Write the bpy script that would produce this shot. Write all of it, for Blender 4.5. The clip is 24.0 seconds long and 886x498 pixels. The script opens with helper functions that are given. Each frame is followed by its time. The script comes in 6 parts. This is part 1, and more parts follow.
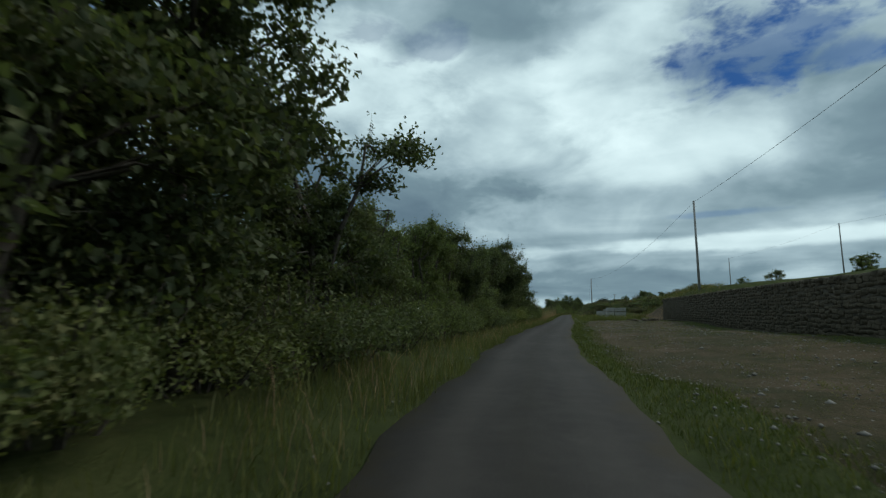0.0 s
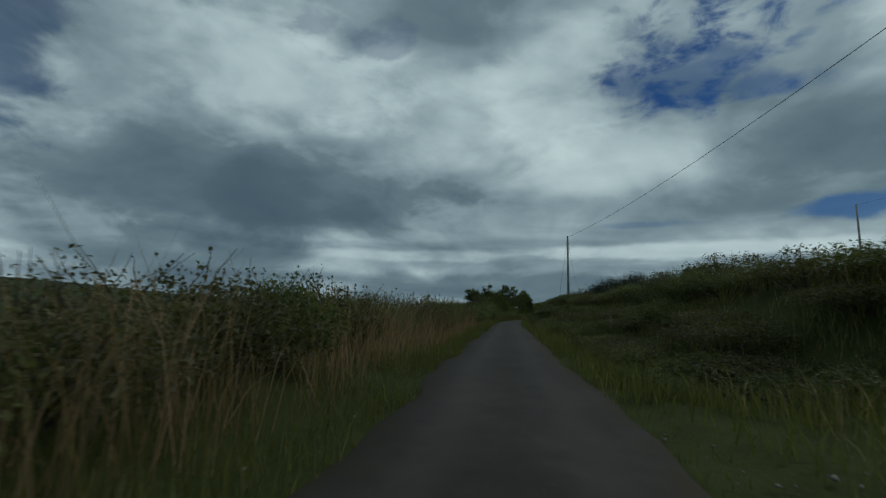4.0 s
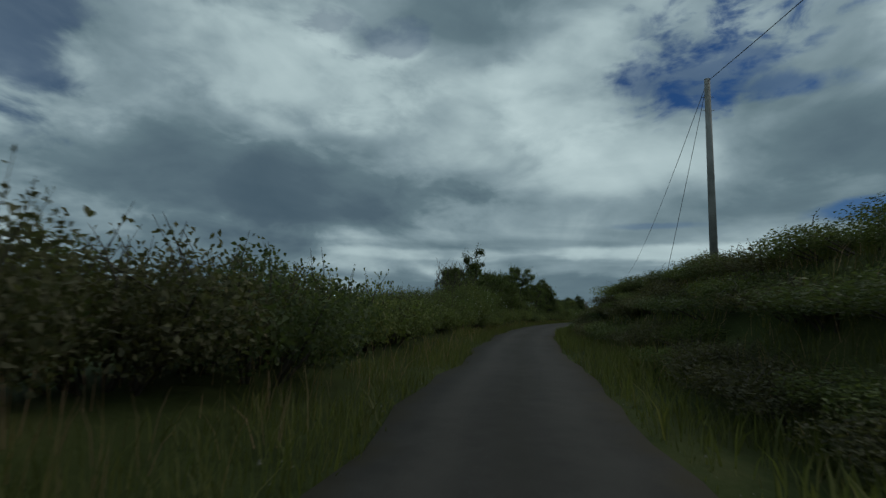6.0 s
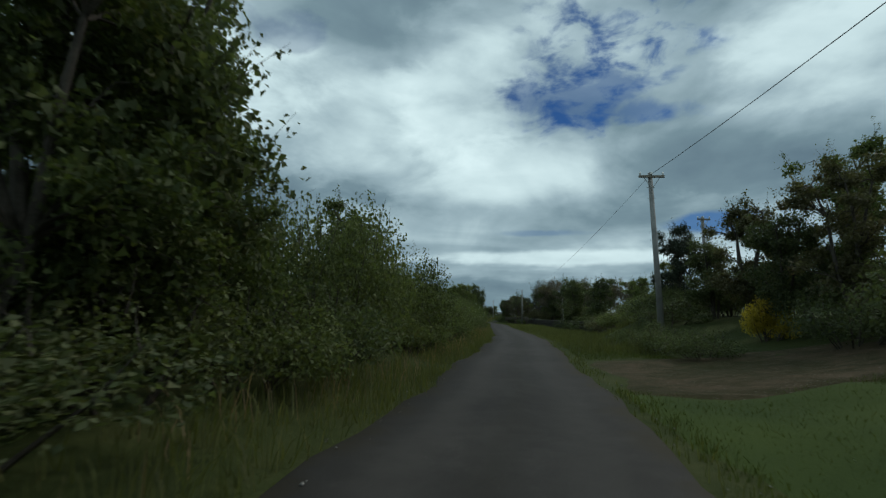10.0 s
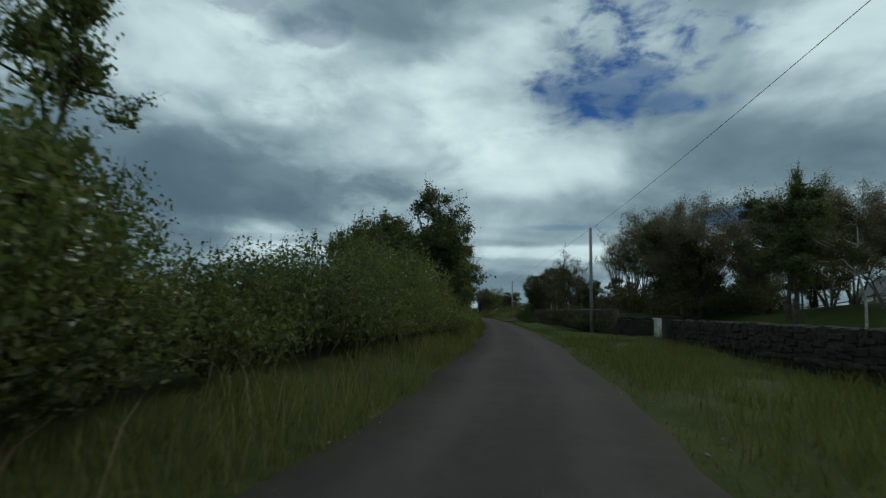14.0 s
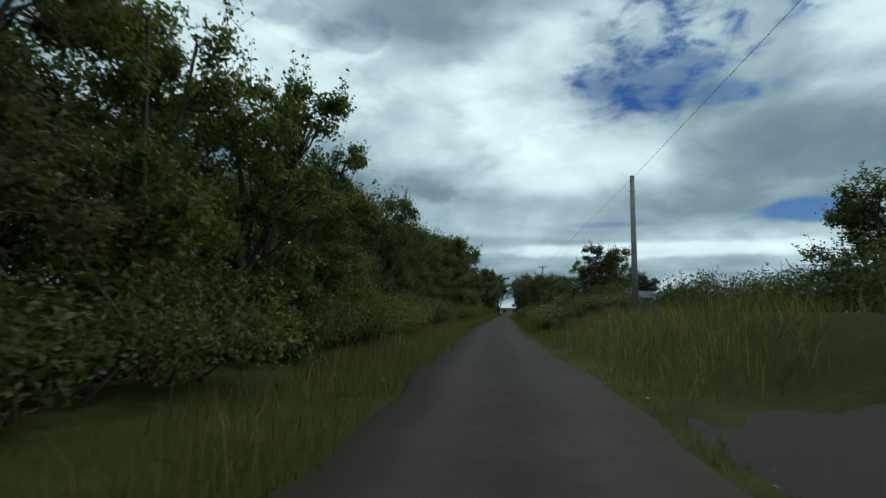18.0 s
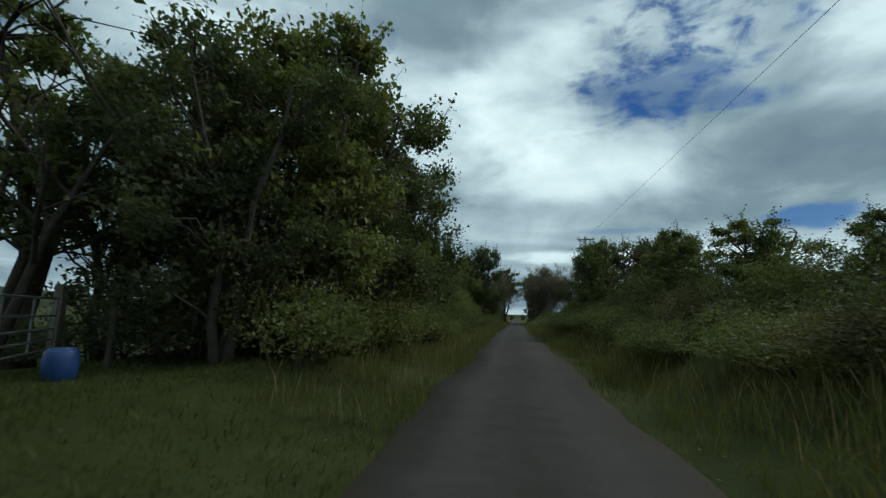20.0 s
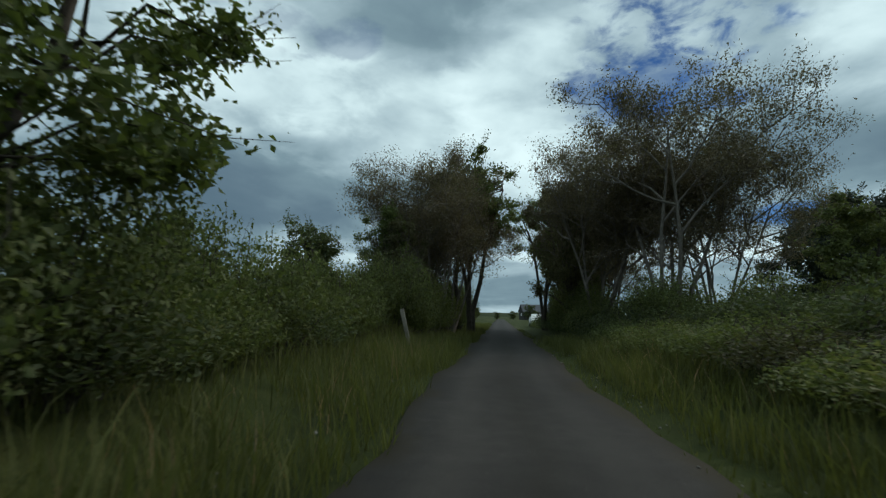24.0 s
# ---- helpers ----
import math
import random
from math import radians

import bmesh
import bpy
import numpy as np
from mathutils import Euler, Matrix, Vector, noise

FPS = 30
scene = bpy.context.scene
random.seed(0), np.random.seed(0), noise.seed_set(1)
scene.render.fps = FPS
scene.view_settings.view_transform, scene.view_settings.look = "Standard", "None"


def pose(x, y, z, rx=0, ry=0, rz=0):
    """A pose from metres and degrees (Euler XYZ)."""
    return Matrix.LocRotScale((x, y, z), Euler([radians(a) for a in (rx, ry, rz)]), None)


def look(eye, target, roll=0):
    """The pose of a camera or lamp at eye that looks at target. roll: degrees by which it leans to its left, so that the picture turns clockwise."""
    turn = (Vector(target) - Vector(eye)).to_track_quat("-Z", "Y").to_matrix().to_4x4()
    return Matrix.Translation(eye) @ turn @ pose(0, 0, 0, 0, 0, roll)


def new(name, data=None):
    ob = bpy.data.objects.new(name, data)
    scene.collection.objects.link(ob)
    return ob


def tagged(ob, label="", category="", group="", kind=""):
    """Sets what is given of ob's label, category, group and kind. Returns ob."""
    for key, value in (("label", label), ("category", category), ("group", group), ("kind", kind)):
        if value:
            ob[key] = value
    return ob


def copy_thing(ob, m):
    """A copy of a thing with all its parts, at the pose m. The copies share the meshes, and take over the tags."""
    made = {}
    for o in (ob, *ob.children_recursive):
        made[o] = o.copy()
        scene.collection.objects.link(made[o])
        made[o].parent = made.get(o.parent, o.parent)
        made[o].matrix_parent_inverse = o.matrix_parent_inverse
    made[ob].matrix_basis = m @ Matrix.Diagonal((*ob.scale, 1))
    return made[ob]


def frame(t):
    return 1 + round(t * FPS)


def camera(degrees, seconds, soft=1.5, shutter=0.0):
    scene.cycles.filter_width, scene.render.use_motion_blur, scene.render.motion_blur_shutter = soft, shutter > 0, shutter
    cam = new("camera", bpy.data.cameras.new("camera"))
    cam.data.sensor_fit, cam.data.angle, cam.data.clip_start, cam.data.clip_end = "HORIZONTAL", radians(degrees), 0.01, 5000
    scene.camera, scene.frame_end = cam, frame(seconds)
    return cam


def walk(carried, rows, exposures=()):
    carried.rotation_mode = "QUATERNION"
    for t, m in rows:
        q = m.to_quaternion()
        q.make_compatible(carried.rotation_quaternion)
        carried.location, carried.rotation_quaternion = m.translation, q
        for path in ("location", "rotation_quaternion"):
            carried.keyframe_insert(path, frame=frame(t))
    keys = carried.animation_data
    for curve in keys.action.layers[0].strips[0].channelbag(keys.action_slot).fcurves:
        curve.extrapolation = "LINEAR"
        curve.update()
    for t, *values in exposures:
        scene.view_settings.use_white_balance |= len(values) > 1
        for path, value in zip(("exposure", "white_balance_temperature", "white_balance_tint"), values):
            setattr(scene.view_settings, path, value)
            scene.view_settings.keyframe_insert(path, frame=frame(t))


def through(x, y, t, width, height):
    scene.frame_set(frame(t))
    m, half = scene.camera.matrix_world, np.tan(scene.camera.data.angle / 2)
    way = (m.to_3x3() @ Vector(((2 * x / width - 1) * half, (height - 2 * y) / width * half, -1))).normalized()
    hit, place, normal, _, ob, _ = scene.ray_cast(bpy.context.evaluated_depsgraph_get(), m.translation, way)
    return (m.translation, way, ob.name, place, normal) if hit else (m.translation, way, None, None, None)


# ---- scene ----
SECONDS = 24.0
cam = camera(87.3, SECONDS, soft=1.3, shutter=0.06)

# seconds, x, y, z, yaw to the left, pitch up, roll
PATH = [
    (0, 0.00, 0.00, 1.38, 17.28, 7.51, 0.22), (0.5, -1.29, 10.86, 1.33, 15.11, 8.16, 0.17),
    (1, -2.22, 21.71, 1.28, 12.80, 8.48, 1.79), (1.5, -2.68, 32.49, 1.23, 10.56, 8.67, 2.19),
    (2, -2.88, 43.21, 1.19, 8.98, 8.55, 2.02), (2.5, -3.06, 53.90, 1.19, 8.42, 8.17, 1.77),
    (4.5, -4.75, 95.98, 1.28, 10.47, 7.63, 1.46), (5, -5.08, 105.81, 1.29, 10.95, 7.48, 1.98),
    (5.5, -5.36, 115.37, 1.29, 11.27, 7.46, 2.32), (6, -5.64, 124.74, 1.27, 11.19, 7.54, 2.15),
    (6.5, -5.98, 134.09, 1.23, 10.72, 7.71, 1.54), (7, -6.19, 143.41, 1.18, 9.58, 7.68, 1.77),
    (7.5, -5.95, 152.76, 1.18, 7.69, 7.97, 1.67), (8, -5.30, 162.16, 1.19, 5.35, 8.46, 1.21),
    (8.5, -4.31, 171.58, 1.22, 3.38, 8.60, 1.12), (9, -3.05, 181.00, 1.25, 1.46, 8.67, 1.39),
    (9.5, -1.46, 190.30, 1.28, -0.18, 8.69, 1.43), (10, 0.14, 199.26, 1.30, -1.74, 8.38, 1.07),
    (10.5, 1.88, 208.05, 1.32, -2.28, 8.55, -0.18), (12.5, 7.86, 242.36, 1.32, 0.97, 6.72, 2.54),
    (13, 9.00, 251.87, 1.30, 1.33, 6.75, 1.97), (13.5, 10.12, 261.70, 1.28, 1.16, 7.05, 1.43),
    (14, 11.38, 271.68, 1.26, 1.24, 7.56, 1.81), (14.5, 12.82, 281.37, 1.25, 1.74, 7.67, 2.28),
    (15, 14.18, 290.52, 1.25, 2.06, 7.92, 1.32), (15.5, 15.05, 299.72, 1.24, 2.53, 7.66, 0.55),
    (16, 15.74, 308.93, 1.22, 3.60, 7.55, 0.36), (16.5, 16.29, 318.12, 1.18, 4.94, 7.31, 0.95),
    (17, 16.79, 327.23, 1.14, 5.69, 7.39, 2.22), (17.5, 17.23, 336.30, 1.12, 6.04, 7.40, 1.50),
    (19.5, 17.27, 372.46, 1.23, 7.07, 7.98, 1.94), (20, 17.51, 381.46, 1.26, 7.03, 8.23, 1.60),
    (20.5, 17.86, 390.42, 1.28, 7.08, 8.36, 1.68), (21, 18.05, 399.52, 1.29, 6.99, 8.59, 1.48),
    (21.5, 18.23, 408.65, 1.30, 6.69, 8.69, 1.61), (22, 18.42, 417.77, 1.31, 6.56, 8.87, 1.66),
    (22.5, 18.75, 426.93, 1.30, 6.06, 8.54, 1.72), (23, 19.16, 436.04, 1.26, 5.68, 8.53, 2.42),
    (23.5, 19.53, 444.96, 1.20, 5.39, 8.31, 2.39), (24, 19.86, 453.64, 1.14, 5.37, 8.12, 1.17),
]

def heading_pose(x, y, z, yaw, pitch, roll):
    a, b = radians(yaw), radians(pitch)
    ahead = Vector((-math.sin(a) * math.cos(b), math.cos(a) * math.cos(b), math.sin(b)))
    eye = Vector((x, y, z))
    return look(eye, eye + ahead, roll)


# the clip's camera darkens its picture where more sky comes into view
EXPOSURE = [(0, 0.33), (1.0, 0.22), (2.0, 0.24), (2.5, -0.02), (4.5, -0.37), (6.0, -0.35), (7.2, -0.12), (8.0, 0.13), (9.0, 0.21), (10.0, 0.23), (12.5, 0.13), (14.0, 0.11),
            (15.5, 0.38), (16.2, 0.44), (17.0, 0.44), (19.5, 0.38), (21.0, 0.42), (22.0, 0.28), (23.0, 0.50), (24.0, 0.38)]
walk(cam, [(row[0], heading_pose(*row[1:])) for row in PATH], EXPOSURE)

# ---- sky and light ----
SUN_AZIMUTH, SUN_HEIGHT = 62.0, 48.0
world = bpy.data.worlds.new("overcast_sky")
scene.world = world
world.use_nodes = True
wt = world.node_tree
wt.nodes.clear()


class Graph:
    """Short hand for building node trees."""

    def __init__(self, tree):
        self.tree = tree

    def node(self, kind, **values):
        n = self.tree.nodes.new(kind)
        for key, value in values.items():
            if key == "op":
                n.operation = value
            elif key == "blend":
                n.blend_type = value
            elif key == "data":
                n.data_type = value
        return n

    def link(self, a, b):
        self.tree.links.new(a, b)

    def put(self, socket, value):
        if isinstance(value, (int, float)):
            socket.default_value = value
        elif isinstance(value, (tuple, list)):
            socket.default_value = value
        else:
            self.link(value, socket)

    def math(self, op, a, b=0.0, clamp=False):
        n = self.node("ShaderNodeMath", op=op)
        n.use_clamp = clamp
        self.put(n.inputs[0], a)
        self.put(n.inputs[1], b)
        return n.outputs[0]

    def noise(self, vector, scale, detail=4.0, rough=0.55, distortion=0.0):
        n = self.node("ShaderNodeTexNoise")
        if vector is not None:
            self.link(vector, n.inputs["Vector"])
        n.inputs["Scale"].default_value = scale
        n.inputs["Detail"].default_value = detail
        n.inputs["Roughness"].default_value = rough
        n.inputs["Distortion"].default_value = distortion
        return n.outputs["Fac"]

    def ramp(self, fac, stops):
        n = self.node("ShaderNodeValToRGB")
        self.link(fac, n.inputs[0])
        e = n.color_ramp.elements
        while len(e) < len(stops):
            e.new(0.5)
        for el, (p, c) in zip(e, stops):
            el.position = p
            el.color = (*c, 1.0) if len(c) == 3 else c
        return n.outputs[0]

    def span(self, value, a, b, lo=0.0, hi=1.0, smooth=True):
        n = self.node("ShaderNodeMapRange")
        n.interpolation_type = "SMOOTHSTEP" if smooth else "LINEAR"
        self.put(n.inputs[0], value)
        for i, v in enumerate((a, b, lo, hi)):
            n.inputs[1 + i].default_value = v
        return n.outputs[0]

    def mix(self, fac, a, b, blend="MIX"):
        n = self.node("ShaderNodeMixRGB", blend=blend)
        self.put(n.inputs[0], fac)
        for i, v in ((1, a), (2, b)):
            if isinstance(v, (tuple, list)):
                n.inputs[i].default_value = (*v, 1.0) if len(v) == 3 else v
            else:
                self.link(v, n.inputs[i])
        return n.outputs[0]


def build_sky():
    g = Graph(wt)
    out = g.node("ShaderNodeOutputWorld")
    back = g.node("ShaderNodeBackground")
    back.inputs[1].default_value = 0.1
    g.link(back.outputs[0], out.inputs[0])
    sky = g.node("ShaderNodeTexSky")
    sky.sky_type = "NISHITA"
    sky.sun_disc = False
    sky.sun_elevation = radians(SUN_HEIGHT)
    sky.sun_rotation = radians(SUN_AZIMUTH)
    coord = g.node("ShaderNodeTexCoord")
    sep = g.node("ShaderNodeSeparateXYZ")
    g.link(coord.outputs["Generated"], sep.inputs[0])
    x, y, z = sep.outputs
    lift = g.math("ADD", g.math("MAXIMUM", z, 0.0), 0.16)
    px, py = g.math("DIVIDE", x, lift), g.math("DIVIDE", y, lift)
    comb = g.node("ShaderNodeCombineXYZ")
    g.link(px, comb.inputs[0])
    g.link(py, comb.inputs[1])
    flat = comb.outputs[0]

    def toward(azimuth, height):
        a, b = radians(azimuth), radians(height)
        return (math.sin(a) * math.cos(b), math.cos(a) * math.cos(b), math.sin(b))

    def spot(azimuth, height, wide, tall, warp):
        """A soft oval of the sky, 1 at its middle, 0 outside, in degrees."""
        az = g.math("MULTIPLY", g.math("ARCTAN2", x, y), 57.3)
        el = g.math("MULTIPLY", g.math("ARCSINE", z), 57.3)
        dx = g.math("DIVIDE", g.math("SUBTRACT", az, azimuth), wide)
        dy = g.math("DIVIDE", g.math("SUBTRACT", el, height), tall)
        r = g.math("ADD", g.math("MULTIPLY", dx, dx), g.math("MULTIPLY", dy, dy))
        r = g.math("ADD", g.math("SQRT", r), warp)
        return g.span(r, 1.25, 0.55)

    big = g.noise(flat, 0.75, 5.0, 0.5, 0.8)
    tall_z = g.node("ShaderNodeCombineXYZ")
    g.link(x, tall_z.inputs[0])
    g.link(y, tall_z.inputs[1])
    g.link(g.math("MULTIPLY", z, 1.9), tall_z.inputs[2])
    mid = g.noise(tall_z.outputs[0], 4.2, 5.0, 0.48, 0.4)
    fine = g.noise(tall_z.outputs[0], 13.0, 6.0, 0.6)
    puffs = g.noise(tall_z.outputs[0], 8.0, 5.0, 0.55, 0.3)
    warp = g.math("MULTIPLY", g.math("SUBTRACT", puffs, 0.5), 2.6)
    shade = g.math("ADD", g.math("MULTIPLY", big, 0.5), g.math("ADD", g.math("MULTIPLY", mid, 0.44), g.math("MULTIPLY", fine, 0.06)))
    small = g.math("MULTIPLY", warp, 0.5)
    # darker undersides and brighter tops of the cloud sheet
    for azimuth, height, wide, tall, amount in ((-34, 13.5, 26, 6.0, -0.17), (-62, 27, 16, 10, -0.12), (-4, 36, 16, 5, -0.08), (34, 17, 14, 4, -0.09),
                                                (4, 27, 9, 9, 0.10), (-14, 25, 12, 8, 0.06), (-36, 6, 12, 4.5, -0.10), (16, 9.5, 36, 6.5, -0.035), (-32, 27, 18, 7, 0.12), (14, 18, 14, 5, 0.08), (44, 24, 12, 7, 0.10),
                                                (18, 7.3, 16, 1.0, 0.14), (-12, 6.8, 14, 0.8, 0.08), (-24, 9.0, 16, 1.2, 0.06), (6, 3.0, 60, 1.8, -0.10)):
        part_of = spot(azimuth, height, wide, tall, small)
        shade = g.math("ADD", shade, g.math("MULTIPLY", part_of, amount))
    cloud = g.ramp(shade, [(0.10, (0.70, 1.20, 1.62)), (0.26, (0.95, 1.52, 1.95)), (0.40, (1.52, 2.32, 2.72)), (0.50, (2.75, 3.8, 4.25)), (0.60, (4.75, 6.15, 6.45)), (0.74, (6.5, 8.1, 8.3))])
    wisps = g.span(g.noise(tall_z.outputs[0], 14.0, 5.0, 0.56, 0.3), 0.38, 0.60, 1.0, 0.05)
    gap = g.math("MULTIPLY", g.math("MAXIMUM", spot(17.0, 25.4, 8.5, 3.8, g.math("MULTIPLY", warp, 1.3)), spot(27.0, 23.2, 5.0, 1.8, warp)), g.math("ADD", g.math("MULTIPLY", wisps, 0.42), 0.58))
    gap = g.math("MAXIMUM", gap, g.math("MULTIPLY", g.math("MULTIPLY", spot(22.5, 32.0, 10, 7.5, warp), wisps), 0.9))
    gap = g.math("MAXIMUM", gap, g.math("MULTIPLY", spot(-22.5, 31.2, 6, 2.2, g.math("MULTIPLY", warp, 1.6)), 0.4))
    gap = g.math("MAXIMUM", gap, g.math("MULTIPLY", spot(32, 10.7, 5, 1.2, g.math("MULTIPLY", warp, 0.9)), 0.8))
    gap = g.math("MAXIMUM", gap, g.math("MULTIPLY", spot(13.5, 10.3, 5, 0.5, g.math("MULTIPLY", warp, 0.9)), 0.35))
    gap = g.math("MAXIMUM", gap, g.math("MULTIPLY", spot(-58, 24, 7, 9, warp), 0.6))
    blue = g.mix(1.0, sky.outputs[0], (0.085, 0.21, 0.40), "MULTIPLY")
    g.link(g.mix(gap, cloud, blue), back.inputs[0])


build_sky()

sun = new("sun", bpy.data.lights.new("sun", "SUN"))
sun.data.energy, sun.data.angle, sun.data.color = 0.9, radians(14), (1.0, 0.96, 0.9)
sa, se = radians(SUN_AZIMUTH), radians(SUN_HEIGHT)
sun.matrix_world = look((0, 0, 60), Vector((0, 0, 60)) - Vector((math.sin(sa) * math.cos(se), math.cos(sa) * math.cos(se), math.sin(se))))


# ---- materials ----
def material(name, build):
    m = bpy.data.materials.new(name)
    m.use_nodes = True
    g = Graph(m.node_tree)
    build(g, m.node_tree.nodes["Principled BSDF"])
    return m


def place(g):
    return g.node("ShaderNodeNewGeometry").outputs["Position"]


def own(g):
    return g.node("ShaderNodeTexCoord").outputs["Object"]


def bump(g, b, height, strength=0.4, distance=0.02):
    n = g.node("ShaderNodeBump")
    n.inputs["Strength"].default_value = strength
    n.inputs["Distance"].default_value = distance
    g.link(height, n.inputs["Height"])
    g.link(n.outputs[0], b.inputs["Normal"])


def mottled(name, dark, light, scale=3.0, fine=40.0, rough=0.85, relief=0.3, depth=0.01, metal=0.0, world_space=True):
    """A surface that varies in broad patches and in a fine grain."""
    def build(g, b):
        v = place(g) if world_space else own(g)
        broad = g.noise(v, scale, 4.0, 0.6)
        grain = g.noise(v, fine, 5.0, 0.65)
        f = g.math("ADD", g.math("MULTIPLY", broad, 0.6), g.math("MULTIPLY", grain, 0.4))
        g.link(g.ramp(f, [(0.32, dark), (0.68, light)]), b.inputs["Base Color"])
        b.inputs["Roughness"].default_value = rough
        b.inputs["Metallic"].default_value = metal
        b.inputs["Specular IOR Level"].default_value = 0.5 if rough < 0.7 else 0.12
        bump(g, b, grain, relief, depth)
    return material(name, build)


def leafy(name, dark, light, tip=None, gloss=0.62, through=0.42):
    """Leaves: each leaf and each plant a little different, some light passing through."""
    soften = (1.46, 1.15, 1.64)
    dark, light, tip = (tuple(x * k for x, k in zip(c, soften)) if c else None for c in (dark, light, tip))

    def build(g, b):
        geo = g.node("ShaderNodeNewGeometry")
        info = g.node("ShaderNodeObjectInfo")
        broad = g.noise(geo.outputs["Position"], 0.7, 3.0, 0.6)
        each = geo.outputs["Random Per Island"]
        f = g.math("ADD", g.math("MULTIPLY", broad, 0.55), g.math("ADD", g.math("MULTIPLY", each, 0.35), g.math("MULTIPLY", info.outputs["Random"], 0.22)))
        stops = [(0.25, dark), (0.75, light)]
        if tip:
            stops.append((0.97, tip))
        c = g.ramp(f, stops)
        g.link(c, b.inputs["Base Color"])
        b.inputs["Roughness"].default_value = gloss
        b.inputs["Specular IOR Level"].default_value = 0.22
        t = g.node("ShaderNodeBsdfTranslucent")
        g.link(g.mix(1.0, c, (1.0, 1.15, 0.6), "MULTIPLY"), t.inputs[0])
        mixer = g.node("ShaderNodeMixShader")
        mixer.inputs[0].default_value = through
        g.link(b.outputs[0], mixer.inputs[1])
        g.link(t.outputs[0], mixer.inputs[2])
        g.link(mixer.outputs[0], g.tree.nodes["Material Output"].inputs[0])
    return material(name, build)


def build_ground(g, b):
    v = place(g)
    broad = g.noise(v, 0.12, 4.0, 0.6)
    mid = g.noise(v, 1.3, 5.0, 0.6)
    grain = g.noise(v, 14.0, 6.0, 0.7)
    f = g.math("ADD", g.math("MULTIPLY", broad, 0.4), g.math("ADD", g.math("MULTIPLY", mid, 0.35), g.math("MULTIPLY", grain, 0.25)))
    c = g.ramp(f, [(0.3, (0.022, 0.027, 0.010)), (0.5, (0.045, 0.057, 0.017)), (0.7, (0.095, 0.095, 0.037))])
    g.link(c, b.inputs["Base Color"])
    b.inputs["Roughness"].default_value = 0.95
    b.inputs["Specular IOR Level"].default_value = 0.1
    bump(g, b, grain, 0.7, 0.08)


def build_asphalt(g, b):
    v = place(g)
    broad = g.noise(v, 0.35, 4.0, 0.6)
    mid = g.noise(v, 3.0, 4.0, 0.6)
    grain = g.noise(v, 90.0, 3.0, 0.7)
    f = g.math("ADD", g.math("MULTIPLY", broad, 0.35), g.math("ADD", g.math("MULTIPLY", mid, 0.25), g.math("MULTIPLY", grain, 0.4)))
    c = g.ramp(f, [(0.33, (0.025, 0.0228, 0.0205)), (0.55, (0.049, 0.0445, 0.0395)), (0.72, (0.092, 0.083, 0.074))])
    # soil and moss along the edges and the crown, worn paler where wheels run
    lane = g.node("ShaderNodeAttribute")
    lane.attribute_name = "across"
    u = g.math("ABSOLUTE", lane.outputs["Fac"])
    patchy = g.noise(v, 1.1, 5.0, 0.65)
    edge = g.span(g.math("ADD", u, g.math("MULTIPLY", g.math("SUBTRACT", patchy, 0.5), 0.9)), 0.72, 1.02)
    crown = g.math("MULTIPLY", g.span(g.math("ADD", u, g.math("MULTIPLY", patchy, 0.35)), 0.42, 0.12), 0.45)
    wheel = g.math("MULTIPLY", g.span(g.math("ABSOLUTE", g.math("SUBTRACT", u, 0.48)), 0.24, 0.05), 0.28)
    c = g.mix(wheel, c, (0.076, 0.069, 0.061))
    c = g.mix(crown, c, (0.030, 0.027, 0.020))
    c = g.mix(g.math("MULTIPLY", edge, 0.8), c, (0.046, 0.038, 0.024))
    stones = g.noise(v, 38.0, 2.0, 0.5)
    c = g.mix(g.span(stones, 0.68, 0.74, 0.0, 0.45), c, (0.13, 0.12, 0.108))
    g.link(c, b.inputs["Base Color"])
    b.inputs["Roughness"].default_value = 0.88
    b.inputs["Specular IOR Level"].default_value = 0.15
    bump(g, b, grain, 0.5, 0.01)


def build_gravel(g, b):
    v = place(g)
    broad = g.noise(v, 0.32, 5.0, 0.62, 0.5)
    mid = g.noise(v, 2.2, 5.0, 0.65)
    grain = g.noise(v, 26.0, 5.0, 0.7)
    f = g.math("ADD", g.math("MULTIPLY", broad, 0.45), g.math("ADD", g.math("MULTIPLY", mid, 0.30), g.math("MULTIPLY", grain, 0.25)))
    c = g.ramp(f, [(0.36, (0.026, 0.034, 0.010)), (0.47, (0.050, 0.044, 0.020)), (0.56, (0.090, 0.066, 0.040)), (0.68, (0.15, 0.115, 0.078))])
    c = g.mix(g.span(g.noise(v, 17.0, 2.0, 0.5), 0.66, 0.72, 0.0, 0.7), c, (0.24, 0.22, 0.19))
    g.link(c, b.inputs["Base Color"])
    b.inputs["Roughness"].default_value = 0.95
    b.inputs["Specular IOR Level"].default_value = 0.1
    bump(g, b, grain, 0.8, 0.05)


M_GROUND = material("meadow_ground", build_ground)
M_ASPHALT = material("worn_asphalt", build_asphalt)
M_GRAVEL = material("stony_gravel", build_gravel)
M_PEBBLE = mottled("loose_stones", (0.07, 0.065, 0.055), (0.33, 0.31, 0.28), 2.5, 30.0, 0.9, 0.3, 0.004)
M_LAWN = mottled("mown_lawn", (0.021, 0.040, 0.006), (0.058, 0.082, 0.015), 0.35, 30.0, 0.9, 0.5, 0.03)
M_EARTH = mottled("bare_earth", (0.030, 0.022, 0.013), (0.105, 0.075, 0.046), 0.9, 12.0, 0.95, 0.8, 0.08)
M_BARK = mottled("grey_bark", (0.035, 0.03, 0.024), (0.12, 0.105, 0.085), 4.0, 40.0, 0.9, 0.7, 0.02)
